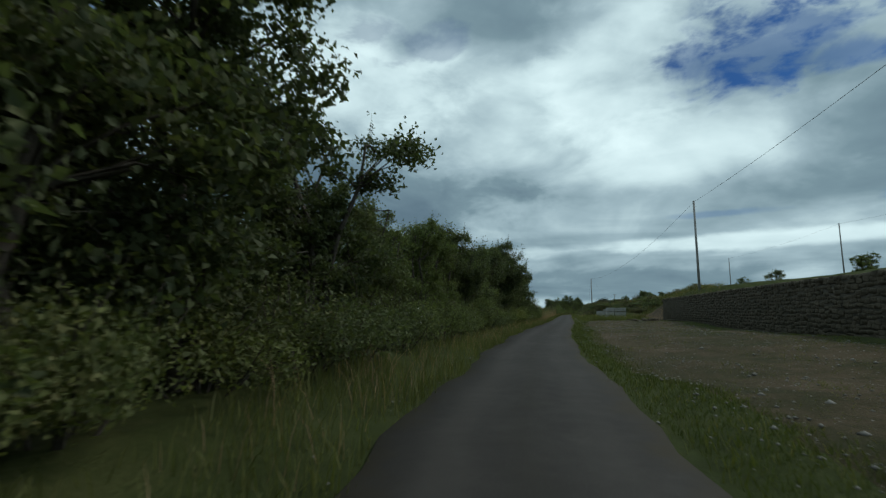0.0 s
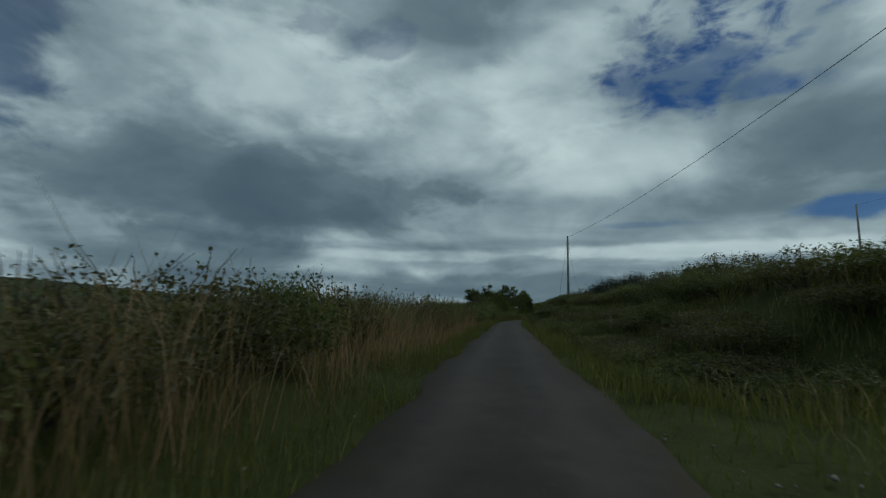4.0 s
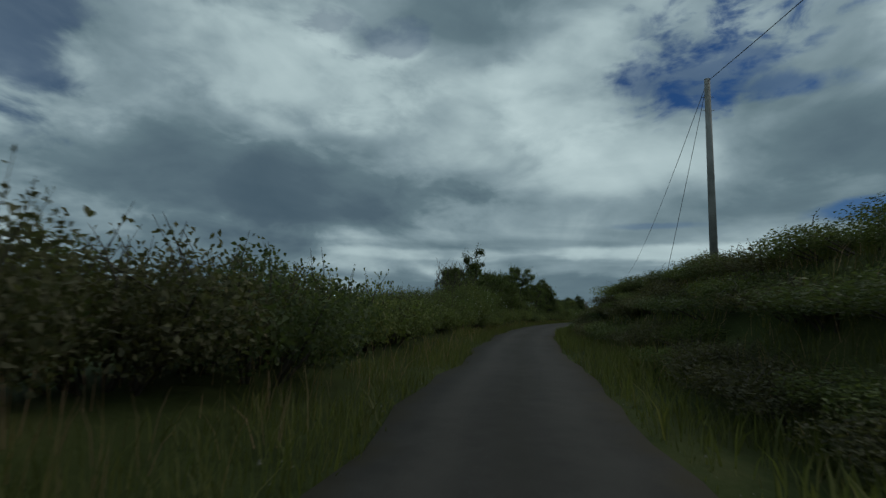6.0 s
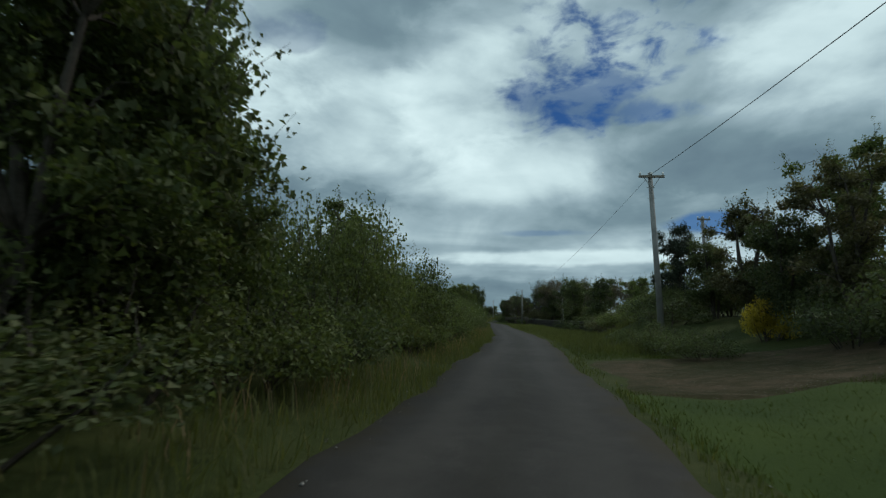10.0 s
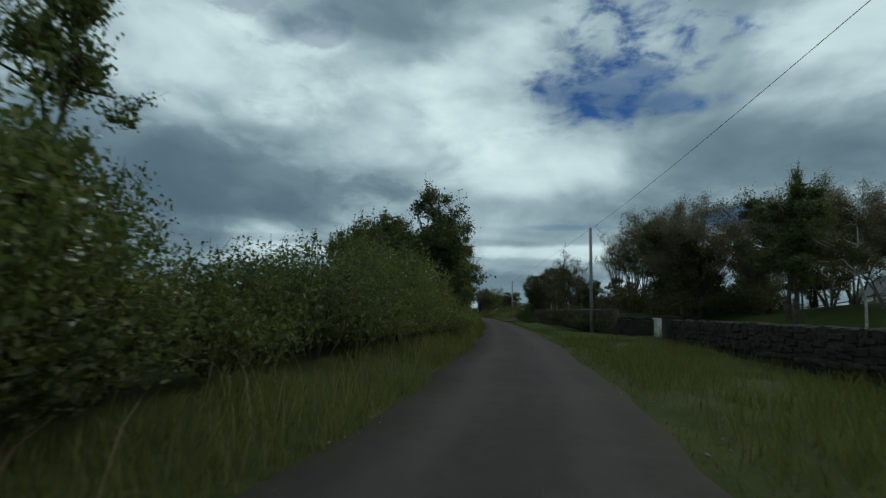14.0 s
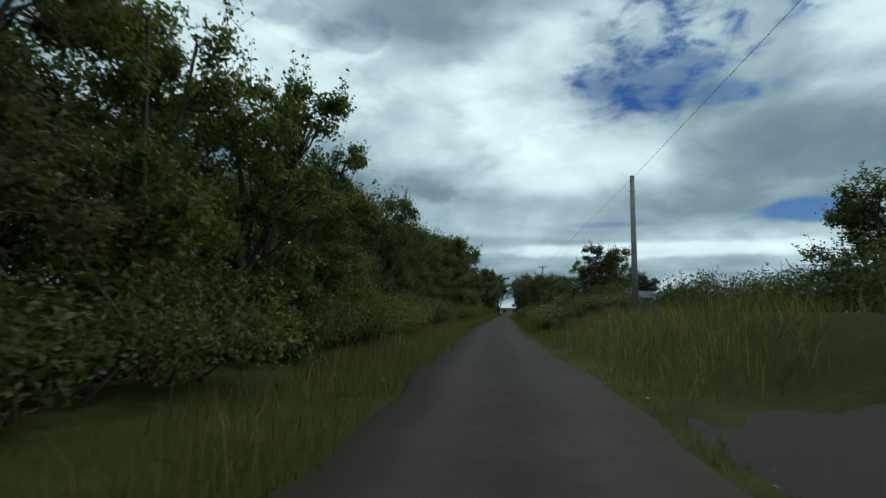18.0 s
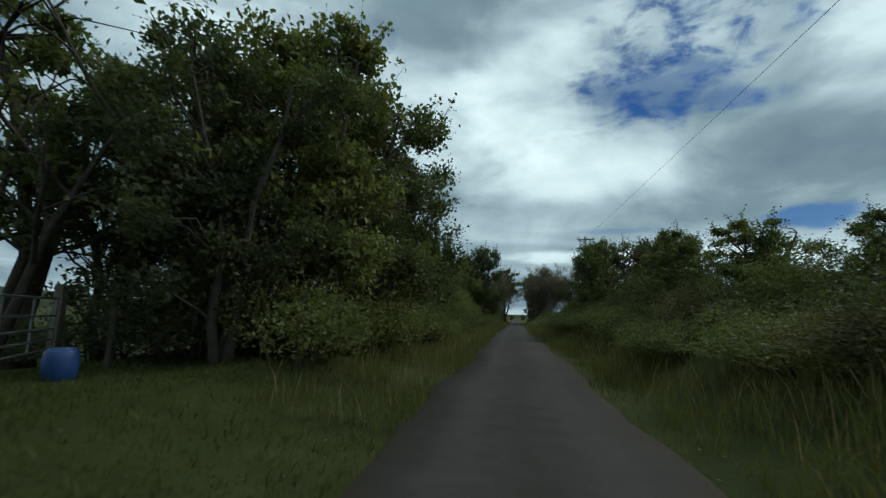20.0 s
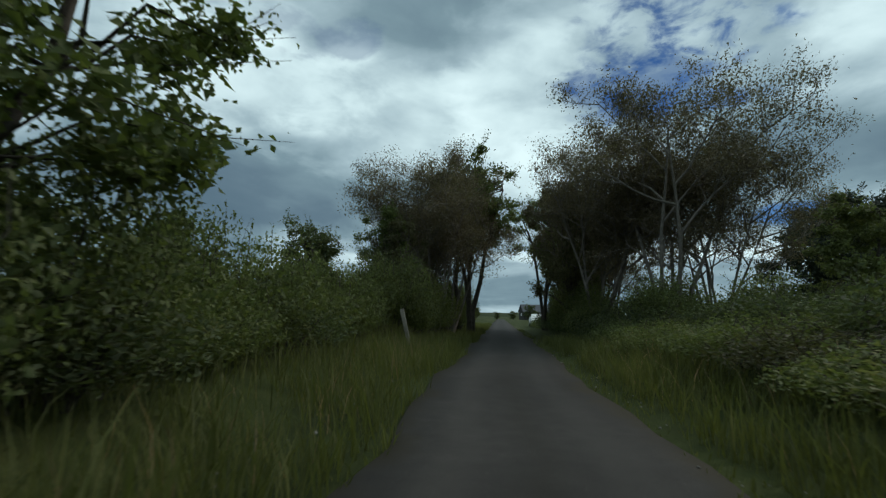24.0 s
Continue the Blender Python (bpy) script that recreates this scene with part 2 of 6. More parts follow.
M_BARK_PALE = mottled("pale_ash_bark", (0.09, 0.08, 0.068), (0.23, 0.205, 0.175), 4.0, 40.0, 0.9, 0.5, 0.01)
M_BIRCH = mottled("birch_bark", (0.16, 0.14, 0.12), (0.62, 0.60, 0.56), 5.0, 18.0, 0.8, 0.4, 0.01)
M_LEAF = leafy("hawthorn_leaves", (0.030, 0.051, 0.015), (0.098, 0.147, 0.036), (0.180, 0.210, 0.060))
M_LEAF_DARK = leafy("sycamore_leaves", (0.028, 0.046, 0.017), (0.082, 0.120, 0.037), (0.150, 0.165, 0.058))
M_LEAF_BROWN = leafy("rusty_leaves", (0.034, 0.042, 0.017), (0.092, 0.108, 0.040), (0.165, 0.150, 0.066))
M_LEAF_ASH = leafy("ash_leaves", (0.052, 0.058, 0.030), (0.125, 0.125, 0.062), (0.20, 0.175, 0.10), 0.6, 0.4)
M_LEAF_PALE = leafy("young_leaves", (0.049, 0.072, 0.021), (0.130, 0.182, 0.046), (0.221, 0.247, 0.078))
M_BRAMBLE = leafy("bramble_leaves", (0.033, 0.054, 0.017), (0.112, 0.158, 0.042), (0.210, 0.225, 0.075))
M_PINE = leafy("pine_needles", (0.012, 0.022, 0.011), (0.031, 0.050, 0.022), None, 0.6, 0.15)
M_GOLD = leafy("golden_leaves", (0.12, 0.13, 0.015), (0.34, 0.32, 0.03), None)
M_GRASS = leafy("long_grass", (0.042, 0.056, 0.015), (0.100, 0.132, 0.030), (0.21, 0.20, 0.075), 0.6, 0.4)
M_TURF = leafy("lawn_blades", (0.028, 0.050, 0.009), (0.070, 0.102, 0.019), (0.14, 0.135, 0.045), 0.6, 0.4)
M_STRAW = leafy("dry_grass", (0.13, 0.108, 0.045), (0.30, 0.25, 0.115), (0.40, 0.33, 0.17), 0.7, 0.4)
M_PETAL = mottled("white_petals", (0.55, 0.55, 0.48), (0.8, 0.8, 0.76), 9.0, 60.0, 0.7, 0.1, 0.002)
M_STONE = mottled("field_stone", (0.038, 0.033, 0.023), (0.132, 0.110, 0.079), 2.2, 22.0, 0.92, 0.7, 0.03)
# darkened copy of the field stone: shade put into the colour
M_STONE_SHADED = mottled("shaded_stone", (0.016, 0.015, 0.012), (0.062, 0.057, 0.047), 2.2, 22.0, 0.92, 0.7, 0.03)
M_MORTAR = mottled("dark_mortar", (0.038, 0.034, 0.026), (0.100, 0.088, 0.068), 3.0, 40.0, 0.95, 0.5, 0.01)
M_BLOCK = mottled("concrete_block", (0.22, 0.22, 0.205), (0.36, 0.355, 0.33), 1.6, 35.0, 0.9, 0.4, 0.006)
M_RENDER = mottled("grey_render", (0.030, 0.029, 0.027), (0.075, 0.072, 0.066), 0.9, 30.0, 0.9, 0.3, 0.006)
M_WHITE = mottled("white_paint", (0.62, 0.62, 0.59), (0.80, 0.80, 0.78), 1.2, 30.0, 0.6, 0.15, 0.003)
M_POLE = mottled("weathered_pole", (0.15, 0.147, 0.138), (0.34, 0.335, 0.32), 1.4, 26.0, 0.85, 0.5, 0.008)
M_WIRE = mottled("black_cable", (0.012, 0.012, 0.012), (0.03, 0.03, 0.03), 5.0, 50.0, 0.6, 0.1, 0.001)
M_STEEL = mottled("galvanised_steel", (0.28, 0.29, 0.29), (0.48, 0.49, 0.49), 3.0, 40.0, 0.5, 0.1, 0.002, 0.7)
M_WOOD = mottled("weathered_wood", (0.13, 0.115, 0.09), (0.32, 0.29, 0.24), 2.0, 30.0, 0.85, 0.4, 0.006)
M_SLATE = mottled("slate_roof", (0.055, 0.06, 0.068), (0.125, 0.13, 0.14), 1.5, 14.0, 0.7, 0.5, 0.01)
M_TILE = mottled("orange_roof", (0.26, 0.085, 0.035), (0.44, 0.16, 0.07), 1.2, 14.0, 0.8, 0.5, 0.01)
M_BLUE = mottled("blue_plastic", (0.012, 0.045, 0.16), (0.03, 0.09, 0.27), 2.0, 30.0, 0.45, 0.1, 0.002)
M_GLASS = mottled("dark_glass", (0.012, 0.014, 0.017), (0.03, 0.034, 0.04), 1.0, 5.0, 0.08, 0.0, 0.001)
M_HILL = mottled("far_fields", (0.022, 0.032, 0.014), (0.055, 0.066, 0.030), 0.006, 0.05, 0.95, 0.2, 0.5)


# ---- the lane ----
# distance along the lane, x, y
CENTRE = [
    (-59, 7.18, -58.56), (-30, 3.65, -29.78), (0, 0.00, 0.00), (15, -1.68, 14.90),
    (30, -2.59, 29.87), (45, -2.91, 44.87), (60, -3.22, 59.87), (80, -4.06, 79.85),
    (100, -4.88, 99.83), (120, -5.49, 119.82), (135, -6.00, 134.81), (150, -6.07, 149.81),
    (165, -5.06, 164.77), (180, -3.25, 179.66), (195, -0.73, 194.45), (210, 2.12, 209.18),
    (230, 5.97, 228.52), (250, 8.58, 248.17), (270, 10.90, 268.04), (290, 13.82, 287.82),
    (310, 15.66, 307.73), (330, 16.81, 327.70), (350, 17.40, 347.69), (375, 17.27, 372.69),
    (400, 18.01, 397.67), (425, 18.58, 422.67), (450, 19.64, 447.65), (475, 20.43, 472.63),
    (520, 21.78, 517.61), (640, 25.38, 637.56),
]
CS = np.array([c[0] for c in CENTRE], float)
CP = np.array([c[1:] for c in CENTRE], float)
CV = np.gradient(CP, CS, axis=0)


def centre(s):
    """Place and direction of the lane's middle line s metres along it."""
    s = np.asarray(s, float)
    i = np.clip(np.searchsorted(CS, s) - 1, 0, len(CS) - 2)
    h = CS[i + 1] - CS[i]
    u = np.clip((s - CS[i]) / h, -3, 6)
    out = (s < CS[0]) | (s > CS[-1])
    uc = np.clip(u, 0, 1)[..., None]
    hh = h[..., None]
    p = ((2 * uc**3 - 3 * uc**2 + 1) * CP[i] + (uc**3 - 2 * uc**2 + uc) * hh * CV[i]
         + (3 * uc**2 - 2 * uc**3) * CP[i + 1] + (uc**3 - uc**2) * hh * CV[i + 1])
    d = ((6 * uc**2 - 6 * uc) * (CP[i] - CP[i + 1]) / hh + (3 * uc**2 - 4 * uc + 1) * CV[i] + (3 * uc**2 - 2 * uc) * CV[i + 1])
    d /= np.linalg.norm(d, axis=-1, keepdims=True)
    over = np.where(s < CS[0], s - CS[0], np.where(s > CS[-1], s - CS[-1], 0.0))[..., None]
    return p + d * over, d


def spot_at(s, o):
    """x, y of a place s metres along and o metres to the right of the lane's middle; far out it spreads squarely."""
    p, d = centre(s)
    o = np.asarray(o, float)
    near = np.clip(o, -60, 60)
    n = np.stack([d[..., 1], -d[..., 0]], -1)
    q = p + n * near[..., None]
    q[..., 0] += o - near
    return q


def step(x, a, b):
    t = np.clip((np.asarray(x, float) - a) / (b - a), 0, 1)
    return t * t * (3 - 2 * t)


# right-hand bank: distance along, where it starts, where it tops out, its height
BANK = [(-60, 12.0, 17.0, 3.8), (61, 10.5, 17.0, 3.8), (74, 10.0, 17.0, 3.6), (90, 9.0, 15.0, 3.2), (97, 2.9, 8.5, 2.5),
        (110, 2.9, 8.0, 2.4), (125, 2.8, 7.5, 2.5), (145, 2.7, 7.0, 2.8), (158, 2.6, 6.0, 2.6), (165, 3.4, 7.6, 1.4), (170, 2.4, 7.1, 0.62), (180, 2.4, 7.1, 0.62), (206, 2.4, 7.1, 0.62),
        (215, 4.0, 16.0, 1.6), (230, 3.5, 8.0, 1.7), (250, 8.0, 24.0, 2.4), (300, 8.0, 24.0, 2.6), (307, 7.6, 20.0, 2.0), (312, 6.0, 12.0, 1.5), (345, 6.0, 12.0, 1.3),
        (356, 2.4, 5.5, 1.2), (372, 2.4, 6.0, 1.2), (384, 2.2, 4.5, 0.8), (430, 2.2, 5.0, 0.9), (470, 2.4, 6.0, 0.6), (530, 4.0, 30.0, 0.4)]
BK = np.array(BANK)


def height(s, o):
    """Height of the ground."""
    s, o = np.asarray(s, float), np.asarray(o, float)
    a, b, h = (np.interp(s, BK[:, 0], BK[:, k]) for k in (1, 2, 3))
    rough = 0.06 * np.sin(s * 0.9 + o * 1.3) * np.sin(o * 0.8 - s * 0.37) + 0.10 * np.sin(s * 0.23 + o * 0.31)
    t = np.clip((o - a) / (b - a), 0, 1)
    held = 1 - step(s, 59.0, 61.5)
    walled = 0.30 * step(o, 1.9, 10) + 2.05 * step(o, 11.55, 11.95) + 1.2 * np.clip((o - 12) / 26, 0, 1)
    inland = np.interp(s, [140, 200, 300, 520], [0.12, 0.035, 0.035, 0.0]) * np.clip(o - 17, 0, 48)
    right = walled * held + h * (t * t * (3 - 2 * t)) * (1 - held) + 0.3 * step(o, 1.9, 7) * (1 - held) * (1 - step(s, 88, 97)) + inland
    left = 0.28 * step(-o, 2.2, 4.0) - 0.5 * step(-o, 6, 14)
    off = np.where(o > 0, right, left)
    far = step(np.abs(o), 1.75, 2.6)
    # the land falls away gently to the sea, and rises inland
    away = -1.2 * step(np.abs(o), 60, 400) * (o < 0)
    return off + rough * far - 0.02 * (1 - far) + away


def mesh_from(name, verts, faces, mat, smooth=False):
    me = bpy.data.meshes.new(name)
    verts, faces = np.asarray(verts, float), np.asarray(faces, int)
    me.vertices.add(len(verts))
    me.vertices.foreach_set("co", verts.ravel())
    k = faces.shape[1]
    me.loops.add(faces.size)
    me.loops.foreach_set("vertex_index", faces.ravel())
    me.polygons.add(len(faces))
    me.polygons.foreach_set("loop_start", np.arange(0, faces.size, k))
    me.polygons.foreach_set("loop_total", np.full(len(faces), k))
    if smooth:
        me.polygons.foreach_set("use_smooth", np.ones(len(faces), bool))
    me.update(calc_edges=True)
    me.materials.append(mat)
    return me


def sheet(name, ss, oo, zfun, mat, lift=0.0):
    s, o = np.meshgrid(ss, oo, indexing="ij")
    q = spot_at(s, o)
    v = np.stack([q[..., 0], q[..., 1], zfun(s, o) + lift], -1).reshape(-1, 3)
    n, m = len(ss), len(oo)
    i, j = np.meshgrid(np.arange(n - 1), np.arange(m - 1), indexing="ij")
    a = (i * m + j).ravel()
    return mesh_from(name, v, np.stack([a, a + m, a + m + 1, a + 1], -1), mat, True)


along = np.concatenate([[-2500, -1200, -500, -220, -120], np.arange(-60, 560, 1.5), [580, 610, 660, 740, 900, 1200, 1700, 2600, 4000]])
across = np.concatenate([[-3500, -2200, -1300, -700, -350, -180, -100, -60, -40, -28, -20, -15, -12], np.arange(-10, -1.6, 0.4), [-1.2, -0.4, 0.4, 1.2],
                         np.arange(1.6, 18, 0.4), np.arange(18.6, 36, 1.2), [40, 46, 55, 80, 130, 220, 450, 900, 1700, 3500]])
tagged(new("ground", sheet("ground", along, across, height, M_GROUND)), "rough grassy verges, banks and fields beside the lane", "ground", kind="structure")

edge_s = np.arange(-60, 640, 1.0)


def road_edges(s):
    wob = 0.10 * np.sin(s * 0.7) + 0.07 * np.sin(s * 1.9 + 1.0)
    return np.interp(s, [40, 70, 140, 170, 320, 370, 400, 460], [-1.58, -1.44, -1.44, -1.82, -1.78, -1.36, -1.28, -1.14]) + wob, 1.56 + 0.08 * np.sin(s * 0.6 + 2.0) + 0.05 * np.sin(s * 2.3)


def lane_sheet():
    le, re = road_edges(edge_s)
    rows = []
    for u in (0.0, 0.02, 0.25, 0.5, 0.75, 0.98, 1.0):
        o = le + (re - le) * u
        q = spot_at(edge_s, o)
        z = np.full(len(edge_s), 0.03 if 0 < u < 1 else -0.08) + (0.02 if u == 0.5 else 0.0)
        rows.append(np.stack([q[:, 0], q[:, 1], z], -1))
    v = np.stack(rows, 1).reshape(-1, 3)
    n, m = len(edge_s), 7
    i, j = np.meshgrid(np.arange(n - 1), np.arange(m - 1), indexing="ij")
    a = (i * m + j).ravel()
    me = mesh_from("road", v, np.stack([a, a + m, a + m + 1, a + 1], -1), M_ASPHALT, True)
    side = me.attributes.new("across", "FLOAT", "POINT")
    side.data.foreach_set("value", np.tile([-1.0, -0.96, -0.5, 0.0, 0.5, 0.96, 1.0], n))
    return me


tagged(new("road", lane_sheet()), "narrow worn grey asphalt lane with crumbling edges", "road", kind="structure")


# ---- helpers for things ----
def part(name, me, parent, label="", at=None):
    """One mesh object under a thing or a part."""
    ob = new(name, me)
    ob.parent = parent
    if at is not None:
        ob.matrix_basis = at
    return tagged(ob, label)


def thing(name, label, category, at, group="", kind=""):
    ob = new(name)
    ob.empty_display_size = 0.2
    ob.matrix_basis = at
    return tagged(ob, label, category, group, kind)


def bm_mesh(name, bm, mat, smooth=False):
    me = bpy.data.meshes.new(name)
    bmesh.ops.recalc_face_normals(bm, faces=bm.faces)
    if smooth:
        for f in bm.faces:
            f.smooth = True
    bm.to_mesh(me)
    bm.free()
    me.materials.append(mat)
    return me


def box(sx, sy, sz, bevel=0.0, base=True):
    """A box with bevelled edges that stands on z = 0."""
    bm = bmesh.new()
    bmesh.ops.create_cube(bm, size=1.0, matrix=Matrix.Translation((0, 0, sz / 2 if base else 0)) @ Matrix.Diagonal((sx, sy, sz, 1)))
    if bevel:
        bmesh.ops.bevel(bm, geom=bm.edges[:], offset=bevel, segments=2, affect="EDGES", profile=0.6)
    return bm


def rod(r0, r1, length, sides=10):
    bm = bmesh.new()
    bmesh.ops.create_cone(bm, cap_ends=True, segments=sides, radius1=r0, radius2=r1, depth=length, matrix=Matrix.Translation((0, 0, length / 2)))
    return bm


def tubes(paths, sides=5):
    """Tapered tubes along polylines: (points, radii) each."""
    vs, fs, n = [], [], 0
    ang = np.arange(sides) * 2 * np.pi / sides
    for pts, radii in paths:
        pts = np.asarray(pts, float)
        d = np.gradient(pts, axis=0)
        d /= np.linalg.norm(d, axis=1, keepdims=True) + 1e-9
        ref = np.where(np.abs(d[:, 2:]) > 0.9, [[1.0, 0, 0]], [[0, 0, 1.0]])
        u = np.cross(d, ref)
        u /= np.linalg.norm(u, axis=1, keepdims=True) + 1e-9
        w = np.cross(d, u)
        ring = pts[:, None] + np.asarray(radii)[:, None, None] * (u[:, None] * np.cos(ang)[None, :, None] + w[:, None] * np.sin(ang)[None, :, None])
        vs.append(ring.reshape(-1, 3))
        k = len(pts)
        i, j = np.meshgrid(np.arange(k - 1), np.arange(sides), indexing="ij")
        a, b = n + i * sides + j, n + i * sides + (j + 1) % sides
        fs.append(np.stack([a, b, b + sides, a + sides], -1).reshape(-1, 4))
        n += k * sides
    return np.concatenate(vs), np.concatenate(fs)


def leaves(rng, centres, length, width, up=0.35, fold=0.25, simple=False):
    """A folded pointed leaf at each centre."""
    n = len(centres)
    d = rng.normal(size=(n, 3))
    d[:, 2] -= 0.35
    d /= np.linalg.norm(d, axis=1, keepdims=True)
    r = rng.normal(size=(n, 3))
    r[:, 2] += up * 3
    side = np.cross(d, r)
    side /= np.linalg.norm(side, axis=1, keepdims=True)
    nor = np.cross(side, d)
    size = rng.uniform(0.6, 1.35, (n, 1))
    L, W = length * size, width * size
    base = centres - d * L * 0.5
    tip = centres + d * L * 0.5
    a = centres + side * W * 0.5 + nor * W * fold - d * L * 0.06
    b = centres - side * W * 0.5 + nor * W * fold - d * L * 0.06
    if simple:
        v = np.stack([base + side * W * 0.45, tip, base - side * W * 0.45], 1).reshape(-1, 3)
        return v, np.arange(n * 3).reshape(-1, 3)
    v = np.stack([base, a, tip, b], 1).reshape(-1, 3)
    i = np.arange(n)[:, None] * 4
    return v, np.concatenate([i + [0, 1, 2], i + [0, 2, 3]])


def grow(rng, start, way, length, radius, level, top, spread, paths, tips, droop, wind):
    """A limb with its side branches; leaf places collect in tips."""
    k = (5, 5, 4, 3)[level]
    pts, p, d = [np.array(start, float)], np.array(start, float), np.array(way, float)
    for _ in range(k - 1):
        d = d + rng.normal(0, 0.10 + 0.06 * level, 3) + [wind * 0.05, 0, 0.05 - droop * level * 0.04]
        d /= np.linalg.norm(d)
        p = p + d * length / (k - 1)
        pts.append(p.copy())
    radii = np.linspace(radius, radius * 0.35, k)
    paths.append((pts, radii))
    if level >= top:
        for f in (0.35, 0.7, 1.0) if level < 3 else (0.4, 0.95):
            q = f * (k - 1)
            i = min(int(q), k - 2)
            tips.append(pts[i] + (pts[i + 1] - pts[i]) * (q - i))
        return
    n = (5, 5, 4)[level]
    for j in range(n):
        f = 0.32 + 0.68 * (j + rng.uniform(0.2, 0.9)) / n
        q = f * (k - 1)
        i = min(int(q), k - 2)
        s = pts[i] + (pts[i + 1] - pts[i]) * (q - i)
        along_d = (pts[i + 1] - pts[i]) / (np.linalg.norm(pts[i + 1] - pts[i]) + 1e-9)
        out = rng.normal(size=3)
        out[2] = abs(out[2]) * 0.4
        out -= along_d * (out @ along_d)
        out /= np.linalg.norm(out) + 1e-9
        w = along_d * (1 - spread) + out * spread + [0, 0, 0.12]
        w /= np.linalg.norm(w)
        grow(rng, s, w, length * rng.uniform(0.42, 0.62) * (1.05 - 0.25 * f), radius * 0.5, level + 1, top, spread, paths, tips, droop, wind)


def tree_meshes(seed, stems=3, tall=6.0, lean=0.35, spread=0.75, per_tip=16, puff=0.24, leaf=(0.15, 0.085), droop=0.5, wind=0.0, girth=0.10,
                leaf_mat=None, bark=None, clear=0.0, top=3, limbs=4, fan=0.6, reach=0.0, twigs=False, simple=False):
    rng = np.random.default_rng(seed)
    paths, tips = [], []
    for j in range(stems):
        a = j * 2 * np.pi / stems + rng.uniform(0, 1.5)
        way = np.array([math.cos(a) * lean, math.sin(a) * lean, 1.0])
        way /= np.linalg.norm(way)
        start = np.array([math.cos(a), math.sin(a), 0]) * girth * 1.2
        if clear:
            end = start + way * clear
            paths.append(([start, (start + end) / 2 + rng.normal(0, 0.05, 3), end], [girth, girth * 0.85, girth * 0.72]))
            for k in range(limbs - 1):
                b = a + (k + 1) * 2 * np.pi / limbs + rng.uniform(-0.4, 0.4)
                w2 = np.array([math.cos(b) * fan, math.sin(b) * fan, 1.0])
                w2 /= np.linalg.norm(w2)
                grow(rng, start + way * clear * rng.uniform(0.75, 1.0), w2, (tall - clear) * rng.uniform(0.5, 0.72), girth * 0.5, 0, top, spread, paths, tips, droop, wind)
            start = end
        grow(rng, start, way, (tall - clear) * rng.uniform(0.62, 0.78), girth * (0.72 if clear else 1.0), 0, top, spread, paths, tips, droop, wind)
    tips = np.array(tips)
    if not twigs:
        paths = [q for q in paths if len(q[0]) != 3 or q[1][0] > 0.03]
    v, f = tubes([q for q in paths if q[1][0] > 0.02], 5)
    thin = [q for q in paths if q[1][0] <= 0.02]
    if thin:
        v2, f2 = tubes(thin, 3)
        f = np.concatenate([f, f2 + len(v)])
        v = np.concatenate([v, v2])
    v[:, 2] = np.where(v[:, 2] > clear, clear + (v[:, 2] - clear) * (tall - clear) / max(tips[:, 2].max() - clear, 0.1), v[:, 2])
    tips[:, 2] = np.where(tips[:, 2] > clear, clear + (tips[:, 2] - clear) * (tall - clear) / max(tips[:, 2].max() - clear, 0.1), tips[:, 2])
    v[:, 2] -= 0.15 * (v[:, 2] < 0.02)
    if reach:
        k = reach / np.percentile(np.linalg.norm(tips[:, :2], axis=1), 92)
        tips[:, :2] *= k
        v[:, :2] *= np.where(v[:, 2:] > clear + 0.3, k, 1.0)
    count = rng.poisson(per_tip, len(tips))
    c = np.repeat(tips, count, axis=0)
    c = c + rng.normal(0, puff, c.shape) * [1, 1, 0.75]
    c = c[c[:, 2] > 0.15]
    wood = mesh_from("trunk", v, f, bark or M_BARK, True)
    lv, lf = leaves(rng, c, *leaf, simple=simple)
    return wood, mesh_from("crown", lv, lf, leaf_mat or M_LEAF)


